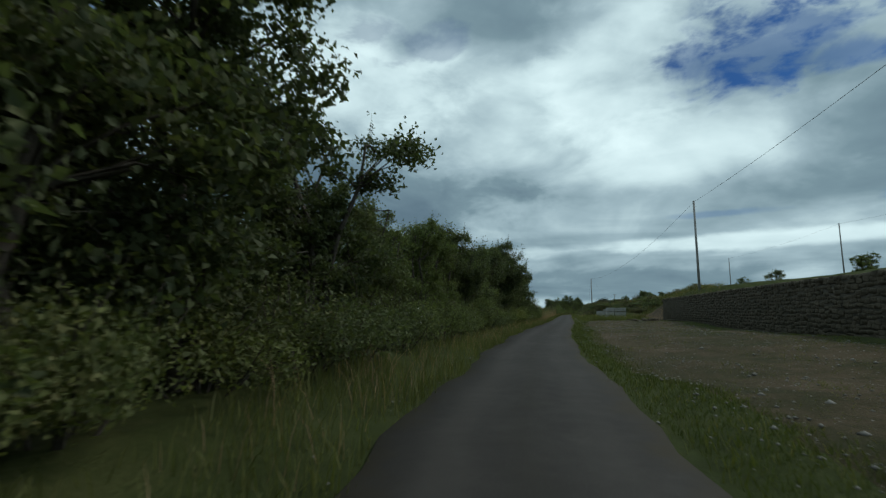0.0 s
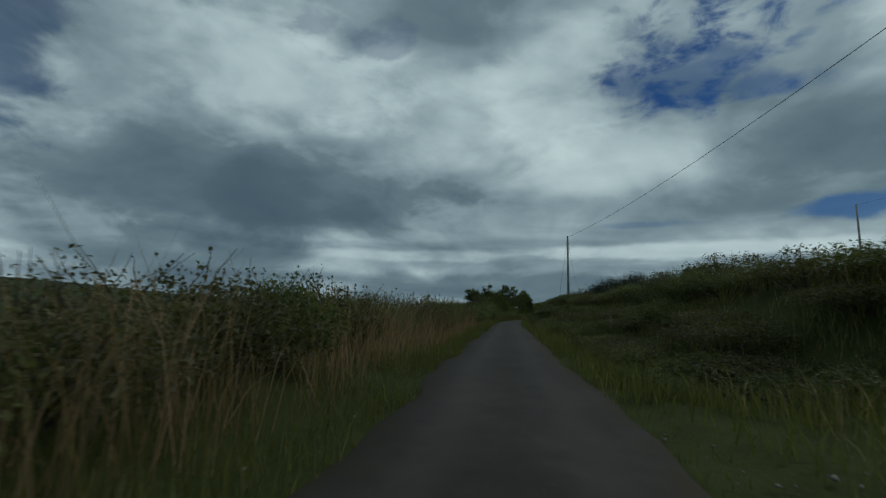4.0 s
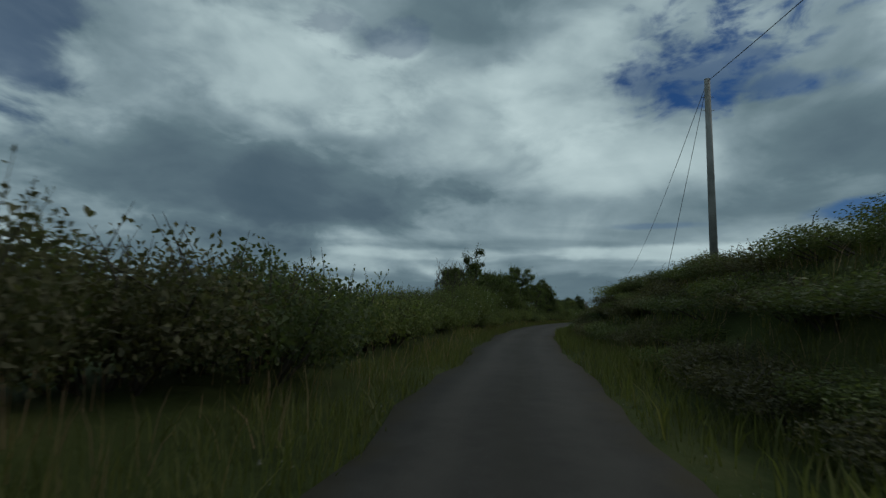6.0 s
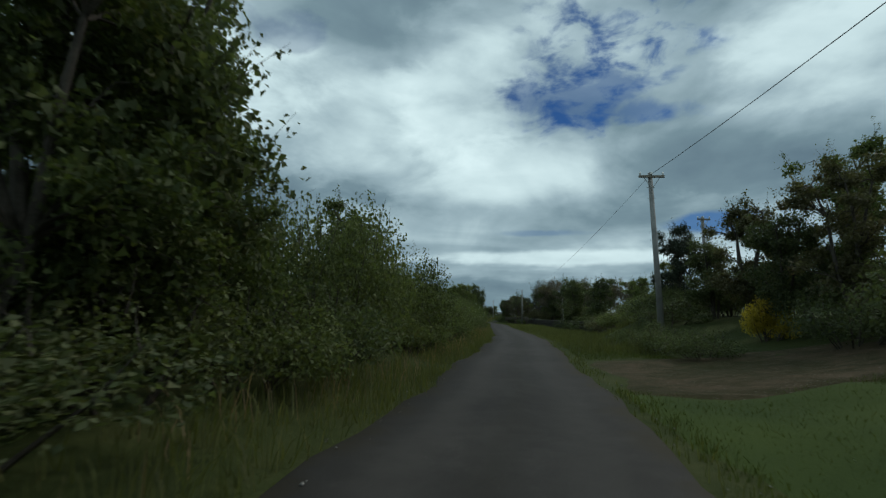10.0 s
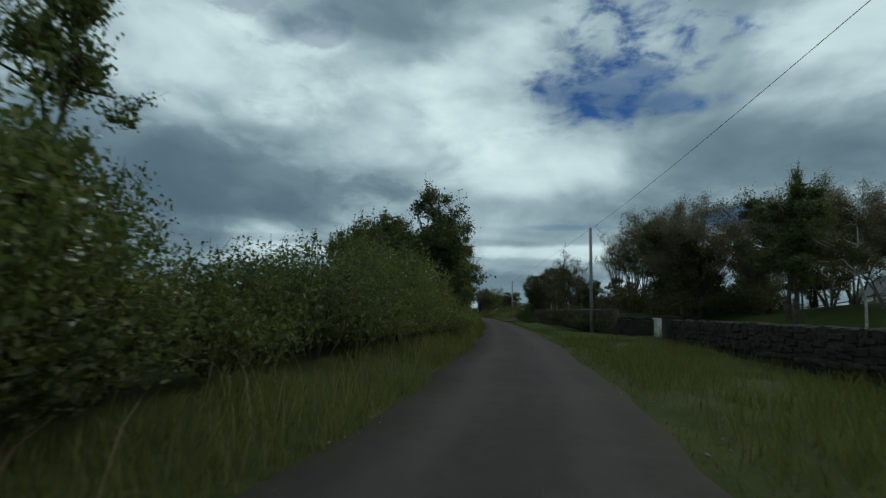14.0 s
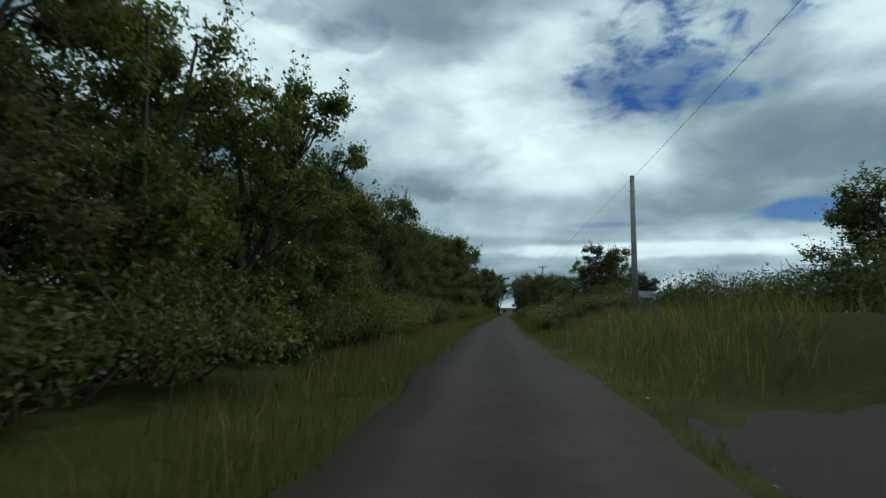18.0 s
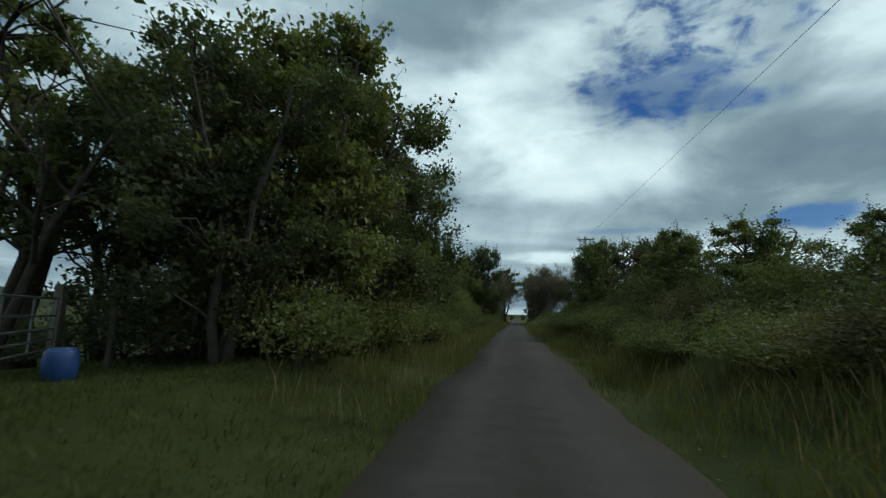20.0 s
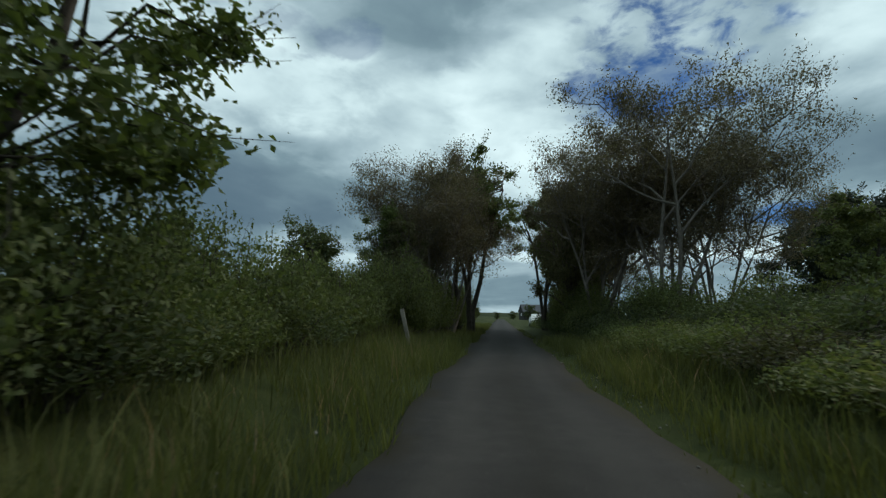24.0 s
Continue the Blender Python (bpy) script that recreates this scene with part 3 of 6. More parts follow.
def crown_meshes(seed, tall=6.0, radius=2.1, base=0.6, clumps=84, n=8200, clump=(0.34, 0.60), leaf=(0.080, 0.052), stems=3, lean=0.2, girth=0.10, clear=0.0, flat=0.8,
                 squash=1.0, stray=0.08, leaf_mat=None, bark=None, simple=False, lobes=10, fill=120, big=(0.115, 0.08), sprigs=110, lift=0.5):
    """A tree whose crown is built of leaf clumps on lobes, each at the end of its own limb, with leafy sprigs past its outline."""
    rng = np.random.default_rng(seed)
    mains = []
    for j in range(stems):
        a = j * 2 * np.pi / stems + rng.uniform(0, 1.2)
        d = np.array([math.cos(a), math.sin(a), 0.0])
        pts = [d * girth * (0.8 if stems > 1 else 0.0) + [0, 0, -0.15]]
        for u in (0.12, 0.28, 0.46, 0.64, 0.8):
            z = u * tall
            pts.append(d * (lean * z * (0.6 + 0.5 * u)) + [rng.normal(0, 0.09), rng.normal(0, 0.09), z])
        mains.append(np.array(pts))
    paths = [(m, np.linspace(girth, girth * 0.25, len(m))) for m in mains]

    def girdle(t):
        return radius * math.sin(math.pi * min(0.07 + 0.86 * t, 1.0)) ** 0.5

    hubs = []
    for i in range(lobes):
        t = 0.06 + 0.80 * (i + rng.uniform(0.1, 0.9)) / lobes
        ang, g = i * 2.39996 + seed + rng.normal(0, 0.3), girdle(t)
        rr = g * rng.uniform(0.30, 0.58)
        hubs.append((np.array([math.cos(ang) * rr, math.sin(ang) * rr * squash, base + (tall - base) * t]), g * rng.uniform(0.34, 0.50)))
    cs = []
    for i in range(clumps):
        if i % 5 == 0:
            t = rng.uniform(0.05, 0.9)
            c, out = np.array([rng.normal(0, 0.25), rng.normal(0, 0.25), base + (tall - base) * t]), np.array([0, 0, 1.0])
        else:
            hub, hr = hubs[i % lobes]
            out = rng.normal(size=3)
            out /= np.linalg.norm(out)
            c = hub + out * hr * rng.uniform(0.25, 1.0) ** 0.5 * [1, 1, 0.85]
        c[2] = min(max(c[2], base + 0.1), tall - 0.3)
        cs.append((c, rng.uniform(*clump) * (1.0 - 0.25 * (c[2] - base) / (tall - base)), out))
        rr = float(np.linalg.norm(c[:2]))
        m = mains[int(np.argmin([np.linalg.norm(q[-1][:2] - c[:2]) for q in mains]))]
        k = min(max(np.searchsorted(m[:, 2], max(c[2] - 0.45 * rr - 0.5, clear, 0.3)), 1), len(m) - 1)
        start = m[k]
        if start[2] < c[2] + 0.3:
            mid = (start + c) / 2 + [0, 0, 0.12 * rr] + rng.normal(0, 0.12, 3)
            paths.append(([start, start * 0.6 + mid * 0.4 + rng.normal(0, 0.05, 3), mid, c], [0.030, 0.024, 0.016, 0.006]))
    per = n // clumps
    pts, core = [], []
    for c, rc, out in cs:
        d = rng.normal(size=(per, 3))
        d /= np.linalg.norm(d, axis=1, keepdims=True)
        d[:, 2] = d[:, 2] * 0.9 + 0.12
        rad = rc * rng.uniform(0.05, 1.0, (per, 1)) ** 0.45 * (1 + 0.5 * (rng.uniform(size=(per, 1)) < stray))
        lump = 1 + 0.25 * np.sin(d[:, :1] * 5 + c[0] * 9) * np.sin(d[:, 1:2] * 5 + c[1] * 7)
        pts.append(c + d * rad * lump * [1, 1, flat])
        core.append(c + np.clip(rng.normal(0, 0.34, (fill, 3)), -0.62, 0.62) * rc * [1, 1, flat])
    heart = np.array([0, 0, base + (tall - base) * 0.45])
    for j in range(sprigs):
        c, rc, out = cs[rng.integers(len(cs))]
        way = (c - heart) / (np.linalg.norm(c - heart) + 1e-6) + rng.normal(0, 0.25, 3) + [0, 0, lift]
        way /= np.linalg.norm(way)
        a = c + way * rc * 0.55
        e = a + way * rng.uniform(0.3, 0.75)
        paths.append(([c, (c + a) / 2, a, e], [0.010, 0.009, 0.006, 0.002]))
        pts.append(a + (e - a) * rng.uniform(0, 1, (11, 1)) + rng.normal(0, 0.05, (11, 3)))
    pts, core = np.concatenate(pts), np.concatenate(core)
    pts = pts[pts[:, 2] > 0.1]
    core = core[core[:, 2] > 0.2]
    v, f = tubes(paths[:stems], 6)
    v2, f2 = tubes(paths[stems:], 3)
    wood = mesh_from("trunk", np.concatenate([v, v2]), np.concatenate([f, f2 + len(v)]), bark or M_BARK, True)
    lv, lf = leaves(rng, pts, *leaf, simple=simple)
    if fill:
        cv, cf = leaves(rng, core, *big, simple=True)
        lf = np.concatenate([lf, cf + len(lv)])
        lv = np.concatenate([lv, cv])
    return wood, mesh_from("crown", lv, lf, leaf_mat or M_LEAF)


KINDS = {
    "bent_tree": dict(n=3, label="wind-sculpted hawthorn with bare twisted stems under a dense crown", args=dict(base=3.0, radius=2.7, clumps=72, n=8200, stems=3, lean=0.24, squash=0.8, girth=0.12, flat=0.6, sprigs=150, lift=0.1)),
    "spreading_tree": dict(n=3, label="old spreading hawthorn with a leaning trunk and low hanging limbs", args=dict(base=1.9, radius=2.7, clumps=90, stems=2, lean=0.2, girth=0.16, sprigs=170, lift=0.0)),
    "dead_tree": dict(n=1, label="dead leafless tree with pale twisted branches", args=dict(stems=3, lean=0.5, spread=0.6, per_tip=0.12, girth=0.085, top=2)),
    "hawthorn_tree": dict(n=4, label="wind-bent hawthorn tree with dense small green leaves", args=dict(radius=2.2, stems=4, lean=0.16)),
    "sycamore_tree": dict(n=3, label="leafy dark green sycamore tree in the hedge", args=dict(radius=2.3, clump=(0.42, 0.74), leaf=(0.095, 0.066), leaf_mat="M_LEAF_DARK", lift=0.9)),
    "rusty_tree": dict(n=2, label="hedgerow tree with rusty brown-green leaves", args=dict(radius=2.2, stems=4, lean=0.18, stray=0.14, leaf_mat="M_LEAF_BROWN", sprigs=160)),
    "young_tree": dict(n=2, label="bright green young tree in the hedge", args=dict(radius=2.0, leaf=(0.11, 0.07), leaf_mat="M_LEAF_PALE")),
    "narrow_tree": dict(n=1, label="slim young tree standing above the hedge", args=dict(radius=1.0, base=1.2, clumps=44, n=4200, clump=(0.26, 0.48), stems=2, lean=0.05, girth=0.06, sprigs=90, fill=40, lift=0.8)),
    "ash_tree": dict(n=2, label="tall ash tree with a dome of fine branches and thin leaves", args=dict(stems=6, lean=0.40, spread=0.60, per_tip=42, puff=0.15, leaf=(0.058, 0.035), girth=0.06, reach=2.6, twigs=True, leaf_mat="M_LEAF_ASH", bark="M_BARK_PALE", droop=0.3, simple=True)),
    "bare_tree": dict(n=2, label="nearly bare tree with thin upright branches", args=dict(stems=2, lean=0.16, spread=0.5, per_tip=5.0, puff=0.13, leaf=(0.06, 0.036), simple=True, girth=0.085, clear=1.4, leaf_mat="M_LEAF_DARK", limbs=5, fan=0.5, reach=1.7, twigs=True)),
    "birch_tree": dict(n=2, label="slender birch tree with a white trunk", args=dict(radius=1.5, base=1.8, clumps=56, n=4600, clump=(0.25, 0.5), stems=1, lean=0.02, girth=0.085, stray=0.25, leaf=(0.08, 0.055), leaf_mat="M_LEAF_BROWN", bark="M_BIRCH", fill=30)),
    "garden_tree": dict(n=2, label="rounded garden tree with a clear trunk", args=dict(radius=2.3, base=2.3, clumps=64, n=6400, stems=1, lean=0.02, girth=0.12, leaf_mat="M_LEAF_DARK")),
    "pine_tree": dict(n=2, label="dark spreading pine tree", args=dict(radius=2.4, base=0.3, clumps=110, n=9500, clump=(0.45, 0.8), flat=0.55, leaf=(0.17, 0.05), stems=2, lean=0.1, girth=0.15, leaf_mat="M_PINE")),
}
MATS = {"M_LEAF": M_LEAF, "M_LEAF_DARK": M_LEAF_DARK, "M_LEAF_BROWN": M_LEAF_BROWN, "M_LEAF_PALE": M_LEAF_PALE, "M_PINE": M_PINE, "M_BIRCH": M_BIRCH, "M_GOLD": M_GOLD, "M_LEAF_ASH": M_LEAF_ASH, "M_BARK_PALE": M_BARK_PALE}
MADE = {}


def tree(kind, s, o, tall, wide=1.0, seed=0, group="", sink=0.0):
    """A tree of a kind, s along and o beside the lane, of that height."""
    spec = KINDS[kind]
    far = abs(o) > 7.2 and kind not in ("bare_tree", "birch_tree", "dead_tree", "ash_tree", "narrow_tree")
    k = ("far" if far else "near", seed % (min(2, spec["n"]) if far else spec["n"]))
    q = spot_at(np.array(s), np.array(o))
    z = float(height(s, o)) - 0.05 - sink
    f = tall / 6.0
    m = Matrix.Translation((q[0], q[1], z)) @ Matrix.Rotation(seed * 2.399, 4, "Z") @ Matrix.Diagonal((f * wide, f * wide, f, 1))
    if (kind, k) in MADE:
        return copy_thing(MADE[kind, k], m)
    args = {a: MATS.get(b, b) if isinstance(b, str) else b for a, b in spec["args"].items()}
    if far:
        args["n"] = int(args.get("n", 8200) * 0.9)
        args["leaf"] = tuple(1.1 * x for x in args.get("leaf", (0.080, 0.052)))
        args["simple"] = True
        args["fill"], args["big"], args["sprigs"] = 80, (0.14, 0.10), 90
    make = tree_meshes if "spread" in args else crown_meshes
    wood, crown = make(11 + 7 * k[1] + (4 if far else 0) + sum(map(ord, kind)), **args)
    root = thing(kind, spec["label"], "tree", m, group or kind.replace("_", " ") + "s along the lane")
    part("trunk", wood, root)
    part("crown", crown, root)
    MADE[kind, k] = root
    root.scale = (1, 1, 1)
    root.matrix_basis = Matrix.Identity(4)
    root.matrix_basis = Matrix.Identity(4)
    first = copy_thing(root, m)
    for o_ in (root, *root.children_recursive):
        scene.collection.objects.unlink(o_)
    MADE[kind, k] = root
    return first


def shrub_meshes(seed, r=1.3, tall=1.8, n=2500, leaf=(0.09, 0.056), mat=None, flowers=0, shoots=9, simple=False, fill=64, big=(0.10, 0.07)):
    """A tangled bush: arching stems, a broken outline of leaves, and a few long shoots."""
    n, fill, leaf = int(n * 1.5), int(fill * 1.7), tuple(0.80 * x for x in leaf)
    rng = np.random.default_rng(seed)
    paths = []
    lobes = []
    for j in range(11):
        a, d = rng.uniform(0, 6.28), r * math.sqrt(rng.uniform(0.02, 0.75))
        top = tall * rng.uniform(0.55, 0.92) * (1 - 0.3 * (d / r) ** 2)
        c = np.array([math.cos(a) * d, math.sin(a) * d, top * 0.62])
        lobes.append((c, np.array([rng.uniform(0.35, 0.6) * r, rng.uniform(0.35, 0.6) * r, top * 0.42])))
        paths.append(([np.array([c[0] * 0.3, c[1] * 0.3, -0.1]), c * [0.75, 0.75, 0.7], c + [0, 0, top * 0.25]], [0.03, 0.02, 0.006]))
    pts, core = [], []
    for c, e in lobes:
        m = n // len(lobes)
        d = rng.normal(size=(m, 3))
        d /= np.linalg.norm(d, axis=1, keepdims=True)
        rad = rng.uniform(0.45, 1.08, (m, 1)) ** 0.6
        pts.append(c + d * e * rad)
        core.append(c + np.clip(rng.normal(0, 0.36, (fill, 3)), -0.62, 0.62) * e)
    for _ in range(shoots):
        a, d = rng.uniform(0, 6.28), r * rng.uniform(0.1, 0.8)
        p = np.array([math.cos(a) * d, math.sin(a) * d, tall * 0.55])
        tip = p + [rng.normal(0, 0.25), rng.normal(0, 0.25), tall * 0.24 + rng.uniform(0.0, 0.24)]
        midp = (p + tip) / 2 + rng.normal(0, 0.06, 3)
        paths.append(([p, midp, tip], [0.010, 0.007, 0.003]))
        u = rng.uniform(0, 1, (9, 1)) ** 1.3
        pts.append(p + (tip - p) * u + rng.normal(0, 0.035, (9, 3)))
    pts = np.concatenate(pts)
    pts = pts[pts[:, 2] > 0.03]
    v, f = tubes(paths, 4)
    stem = mesh_from("twig_tangle", v, f, M_BARK, True)
    lv, lf = leaves(rng, pts, *leaf, simple=simple)
    core = np.concatenate(core)
    cv, cf = leaves(rng, core[core[:, 2] > 0.12], *big, simple=True)
    foliage = mesh_from("foliage", np.concatenate([lv, cv]), np.concatenate([lf, cf + len(lv)]), mat or M_BRAMBLE)
    bloom = None
    if flowers:
        top = pts[np.argsort(-(0.5 * pts[:, 2] / tall + 0.7 * np.linalg.norm(pts[:, :2], axis=1) / r + rng.uniform(0, 0.35, len(pts))))[: max(flowers * 6, 50)]]
        c = top[rng.choice(len(top), flowers, replace=False)]
        c = c * [1.04, 1.04, 1.02]
        c = np.repeat(c, 5, axis=0) + rng.normal(0, 0.022, (flowers * 5, 3))
        fv, ff = leaves(rng, c, 0.030, 0.026, 1.2, 0.1)
        bloom = mesh_from("blossom", fv, ff, M_PETAL)
    return stem, foliage, bloom


SHRUBS = {
    "hawthorn_thicket": dict(n=3, label="tall thicket of hawthorn and wild rose with white flowers", args=dict(r=1.9, tall=3.4, n=5600, leaf=(0.095, 0.06), mat="M_LEAF", flowers=70, shoots=14, fill=190)),
    "green_thicket": dict(n=3, label="tall dense thicket of mixed green hedge leaves", args=dict(r=1.9, tall=3.4, n=5600, leaf=(0.105, 0.068), flowers=0, shoots=14, fill=190)),
    "bramble_bush": dict(n=4, label="tangled bramble bush with broad green leaves", args=dict(r=1.4, tall=1.7, flowers=0)),
    "rose_bush": dict(n=3, label="wild rose bush dotted with white flowers", args=dict(r=1.3, tall=1.9, flowers=26, leaf=(0.085, 0.054))),
    "dark_bush": dict(n=2, label="dense dark green bush", args=dict(r=1.5, tall=2.2, leaf=(0.10, 0.06), mat="M_LEAF_DARK")),
    "gorse_bush": dict(n=2, label="very dark dense gorse bush on the bank", args=dict(r=1.5, tall=2.2, n=3600, leaf=(0.075, 0.03), mat="M_PINE", shoots=12, fill=120)),
    "elder_bush": dict(n=2, label="leafy pale green elder bush", args=dict(r=1.4, tall=2.2, n=2300, leaf=(0.115, 0.066), mat="M_LEAF_PALE", flowers=0)),
    "golden_bush": dict(n=1, label="golden yellow garden shrub", args=dict(r=1.0, tall=1.6, n=1800, leaf=(0.13, 0.06), mat="M_GOLD", shoots=16)),
    "rusty_bush": dict(n=2, label="bush with rusty brown and green leaves", args=dict(r=1.4, tall=2.0, mat="M_LEAF_BROWN", leaf=(0.09, 0.054), shoots=14)),
}


def shrub(kind, s, o, tall, wide=1.0, seed=0, group="", fine=False):
    spec = SHRUBS[kind]
    far = (o > 7.0 or o < -5.3) and not fine
    k = ("far" if far else "near", seed % (1 if far else spec["n"]))
    q = spot_at(np.array(s), np.array(o))
    base = spec["args"]["tall"]
    f = tall / base
    m = Matrix.Translation((q[0], q[1], float(height(s, o)) - 0.06)) @ Matrix.Rotation(seed * 2.1, 4, "Z") @ Matrix.Diagonal((wide, wide, f, 1))
    if (kind, k) not in MADE:
        args = {a: MATS.get(b, b) if isinstance(b, str) else b for a, b in spec["args"].items()}
        if far:
            args["n"] = int(args.get("n", 2500) * 0.9)
            args["simple"] = True
            args["fill"], args["big"] = args.get("fill", 64) // 2, (0.15, 0.105)
            args["leaf"] = tuple(1.1 * x for x in args.get("leaf", (0.09, 0.056)))
        stem, foliage, bloom = shrub_meshes(31 + 5 * k[1] + sum(map(ord, kind)), **args)
        root = thing(kind, spec["label"], "bush", Matrix.Identity(4), group or kind.replace("_", " ") + "es along the lane")
        tagged(part("twig_tangle", stem, root), kind="stuff")
        part("foliage", foliage, root)
        if bloom:
            part("blossom", bloom, root, "small white flowers")
        MADE[kind, k] = root
        for o_ in (root, *root.children_recursive):
            scene.collection.objects.unlink(o_)
    return copy_thing(MADE[kind, k], m)


# ---- left-hand hedge: distance along, height of its skyline ----
SKYLINE = [(-40, 8.5), (2, 8.4), (6, 7.6), (8.5, 6.8), (11, 5.4), (15, 4.7), (20, 4.9), (24, 5.7), (27.5, 5.6), (28.5, 4.0), (31, 4.9), (35, 6.5), (41, 7.2), (45, 6.4), (48, 5.8), (51, 5.8), (55, 6.2), (57.5, 5.4), (58.5, 4.0),
           (60, 3.4), (62, 3.3), (64, 1.9), (72, 1.95), (92, 1.85), (104, 2.1), (112, 2.25), (131, 2.2), (140, 1.85), (147, 1.7), (149.5, 2.2), (152, 3.0), (154, 3.6), (157, 4.2), (162, 4.7),
           (166, 4.9), (169.5, 5.1), (173, 4.9), (181, 4.6), (184, 4.0)]
SKYLINE_2 = [(192, 5.4), (200, 5.4), (205, 5.6), (207, 4.5), (210, 4.5), (213, 4.7), (217, 4.7), (218.6, 3.2), (223, 2.7), (235, 2.8), (245, 2.6), (249, 4.0), (252, 4.9), (255, 5.3), (258, 4.5), (261, 3.7), (266, 5.1), (271, 4.7),
             (276, 3.3), (279, 2.0), (281, 2.2), (284, 3.1), (290, 3.4), (295, 3.5), (297.6, 3.8), (299.6, 6.0), (302, 7.6), (305, 6.4), (310, 6.8), (318, 7.0), (326, 7.2), (333, 7.2), (337, 5.6)]
SKYLINE_3 = [(346, 5.3), (356, 5.6), (376, 6.4), (382, 7.6), (384, 0.0), (391.4, 0.0), (391.45, 6.2), (394, 8.7), (400, 8.9), (403, 8.7), (406, 6.8), (411, 6.0), (413.5, 4.9), (420, 3.8), (424, 3.5), (426.5, 4.7), (430, 6.1), (435, 8.6), (438, 7.4),
             (441, 6.4), (446, 6.0), (448, 4.5), (452, 3.2), (459, 3.6), (462, 2.6), (468, 2.4), (474, 4.2), (480, 7.0), (500, 4.0), (560, 3.0), (640, 3.0)]
SKY = np.array(SKYLINE + SKYLINE_2 + SKYLINE_3)
pick = random.Random(5)


def skyline(s):
    h = float(np.interp(s, SKY[:, 0], SKY[:, 1]))
    return h


s = -24.0
n_tree = 0
while s < 478:
    h = skyline(s)
    if 183 < s < 203.5:
        s += 1.0
    elif 2.3 < h <= 4.7:
        n_tree += 1
        kind = pick.choice(["hawthorn_thicket", "green_thicket", "green_thicket"]) if s < 400 else "green_thicket"
        back = 1.0 if 461 < s < 474 else 0.0
        shrub(kind, s, -4.5 - back - pick.uniform(-0.3, 0.6), h * pick.uniform(0.94, 1.04), pick.uniform(0.8, 1.0), n_tree)
        if n_tree % 3 == 0:
            tree("hawthorn_tree", s + 1.0, -5.6, h * 1.08, 0.9, n_tree)
        s += pick.uniform(1.9, 2.7)
    elif h > 4.7:
        n_tree += 1
        kind = pick.choice(["hawthorn_tree", "hawthorn_tree", "hawthorn_tree", "sycamore_tree", "young_tree", "rusty_tree"])
        if s < 14 or 36 < s < 48:
            kind = "sycamore_tree"
        if 394 < s < 406:
            kind = "sycamore_tree"
        if 157 < s < 183:
            kind = "spreading_tree" if n_tree % 3 else "hawthorn_tree"
        if 425 < s < 470:
            kind = "young_tree" if n_tree % 3 else "hawthorn_tree"
        o = -4.9 - pick.uniform(-0.4, 0.5)
        tree(kind, s, o, h * pick.uniform(0.93, 1.04), pick.uniform(0.85, 1.05) * (1.0 if h > 4 else 1.25), n_tree)
        if h > 3.6 and not 395 < s < 414:
            back, taller = pick.uniform(0, 1.2), pick.uniform(0.98, 1.12)
            if n_tree % 2 or not 157 < s < 183:
                tree("sycamore_tree", s + 1.3, -7.8 - back, h * taller, 1.15, n_tree)
        s += pick.uniform(2.2, 3.2) * (0.75 + h * 0.055)
    else:
        s += 1.0

s = -22.0
n_shrub = 0
while s < 500:
    h = skyline(s)
    if h > 0.5:
        n_shrub += 1
        low = min(h, pick.uniform(1.5, 2.1)) if h > 2.4 else h * pick.uniform(0.95, 1.12)
        if 183 < s < 203:
            low = pick.uniform(1.3, 1.7)
        kind = pick.choice(["bramble_bush", "bramble_bush", "rose_bush", "elder_bush", "dark_bush"])
        if 84 < s < 130:
            kind = pick.choice(["bramble_bush", "rusty_bush", "rusty_bush"])
            low *= 0.92
        if 200 < s < 222 and kind == "elder_bush":
            kind = "dark_bush"
        back = 1.3 if 461 < s < 474 else 0.0
        shrub(kind, s, -3.9 - back - pick.uniform(-0.25, 0.5), low, pick.uniform(0.85, 1.1), n_shrub)
        if h > 2.6 and n_shrub % 2 and not 182 < s < 204:
            shrub("dark_bush", s + 0.7, -5.6 - pick.uniform(0, 0.8), min(h * 0.62, 1.9 if 157 < s < 183 else 2.7), 1.1, n_shrub)
    s += pick.uniform(1.6, 2.2)

for s, o, h, w, kind, sd in ((184.3, -5.3, 7.0, 0.95, "spreading_tree", 0), (188.8, -5.2, 4.7, 1.1, "bent_tree", 2), (192.9, -4.7, 5.5, 1.05, "bent_tree", 4),
                             (187.4, -7.2, 3.9, 0.8, "dead_tree", 0), (188.9, -7.8, 3.4, 0.8, "dead_tree", 1), (190.6, -6.6, 3.2, 0.7, "dead_tree", 2), (197.4, -4.5, 4.5, 0.8, "hawthorn_tree", 3), (200.4, -4.4, 5.0, 0.8, "hawthorn_tree", 5), (203.0, -4.2, 5.5, 0.85, "hawthorn_tree", 7),
                             (109.2, -3.9, 2.2, 0.55, "narrow_tree", 5), (331.0, -5.8, 8.0, 1.1, "hawthorn_tree", 8), (334.4, -5.9, 7.2, 1.1, "hawthorn_tree", 9), (257.4, -5.6, 5.0, 1.0, "hawthorn_tree", 10), (155.4, -3.8, 5.7, 0.9, "narrow_tree", 0), (152.6, -4.6, 4.2, 0.7, "dead_tree", 4), (154.0, -4.9, 4.5, 0.7, "dead_tree", 5), (277.2, -4.6, 5.0, 0.9, "narrow_tree", 1), (260.2, -4.6, 4.2, 0.8, "hawthorn_tree", 2)):
    tree(kind, s, o, h, w, sd)
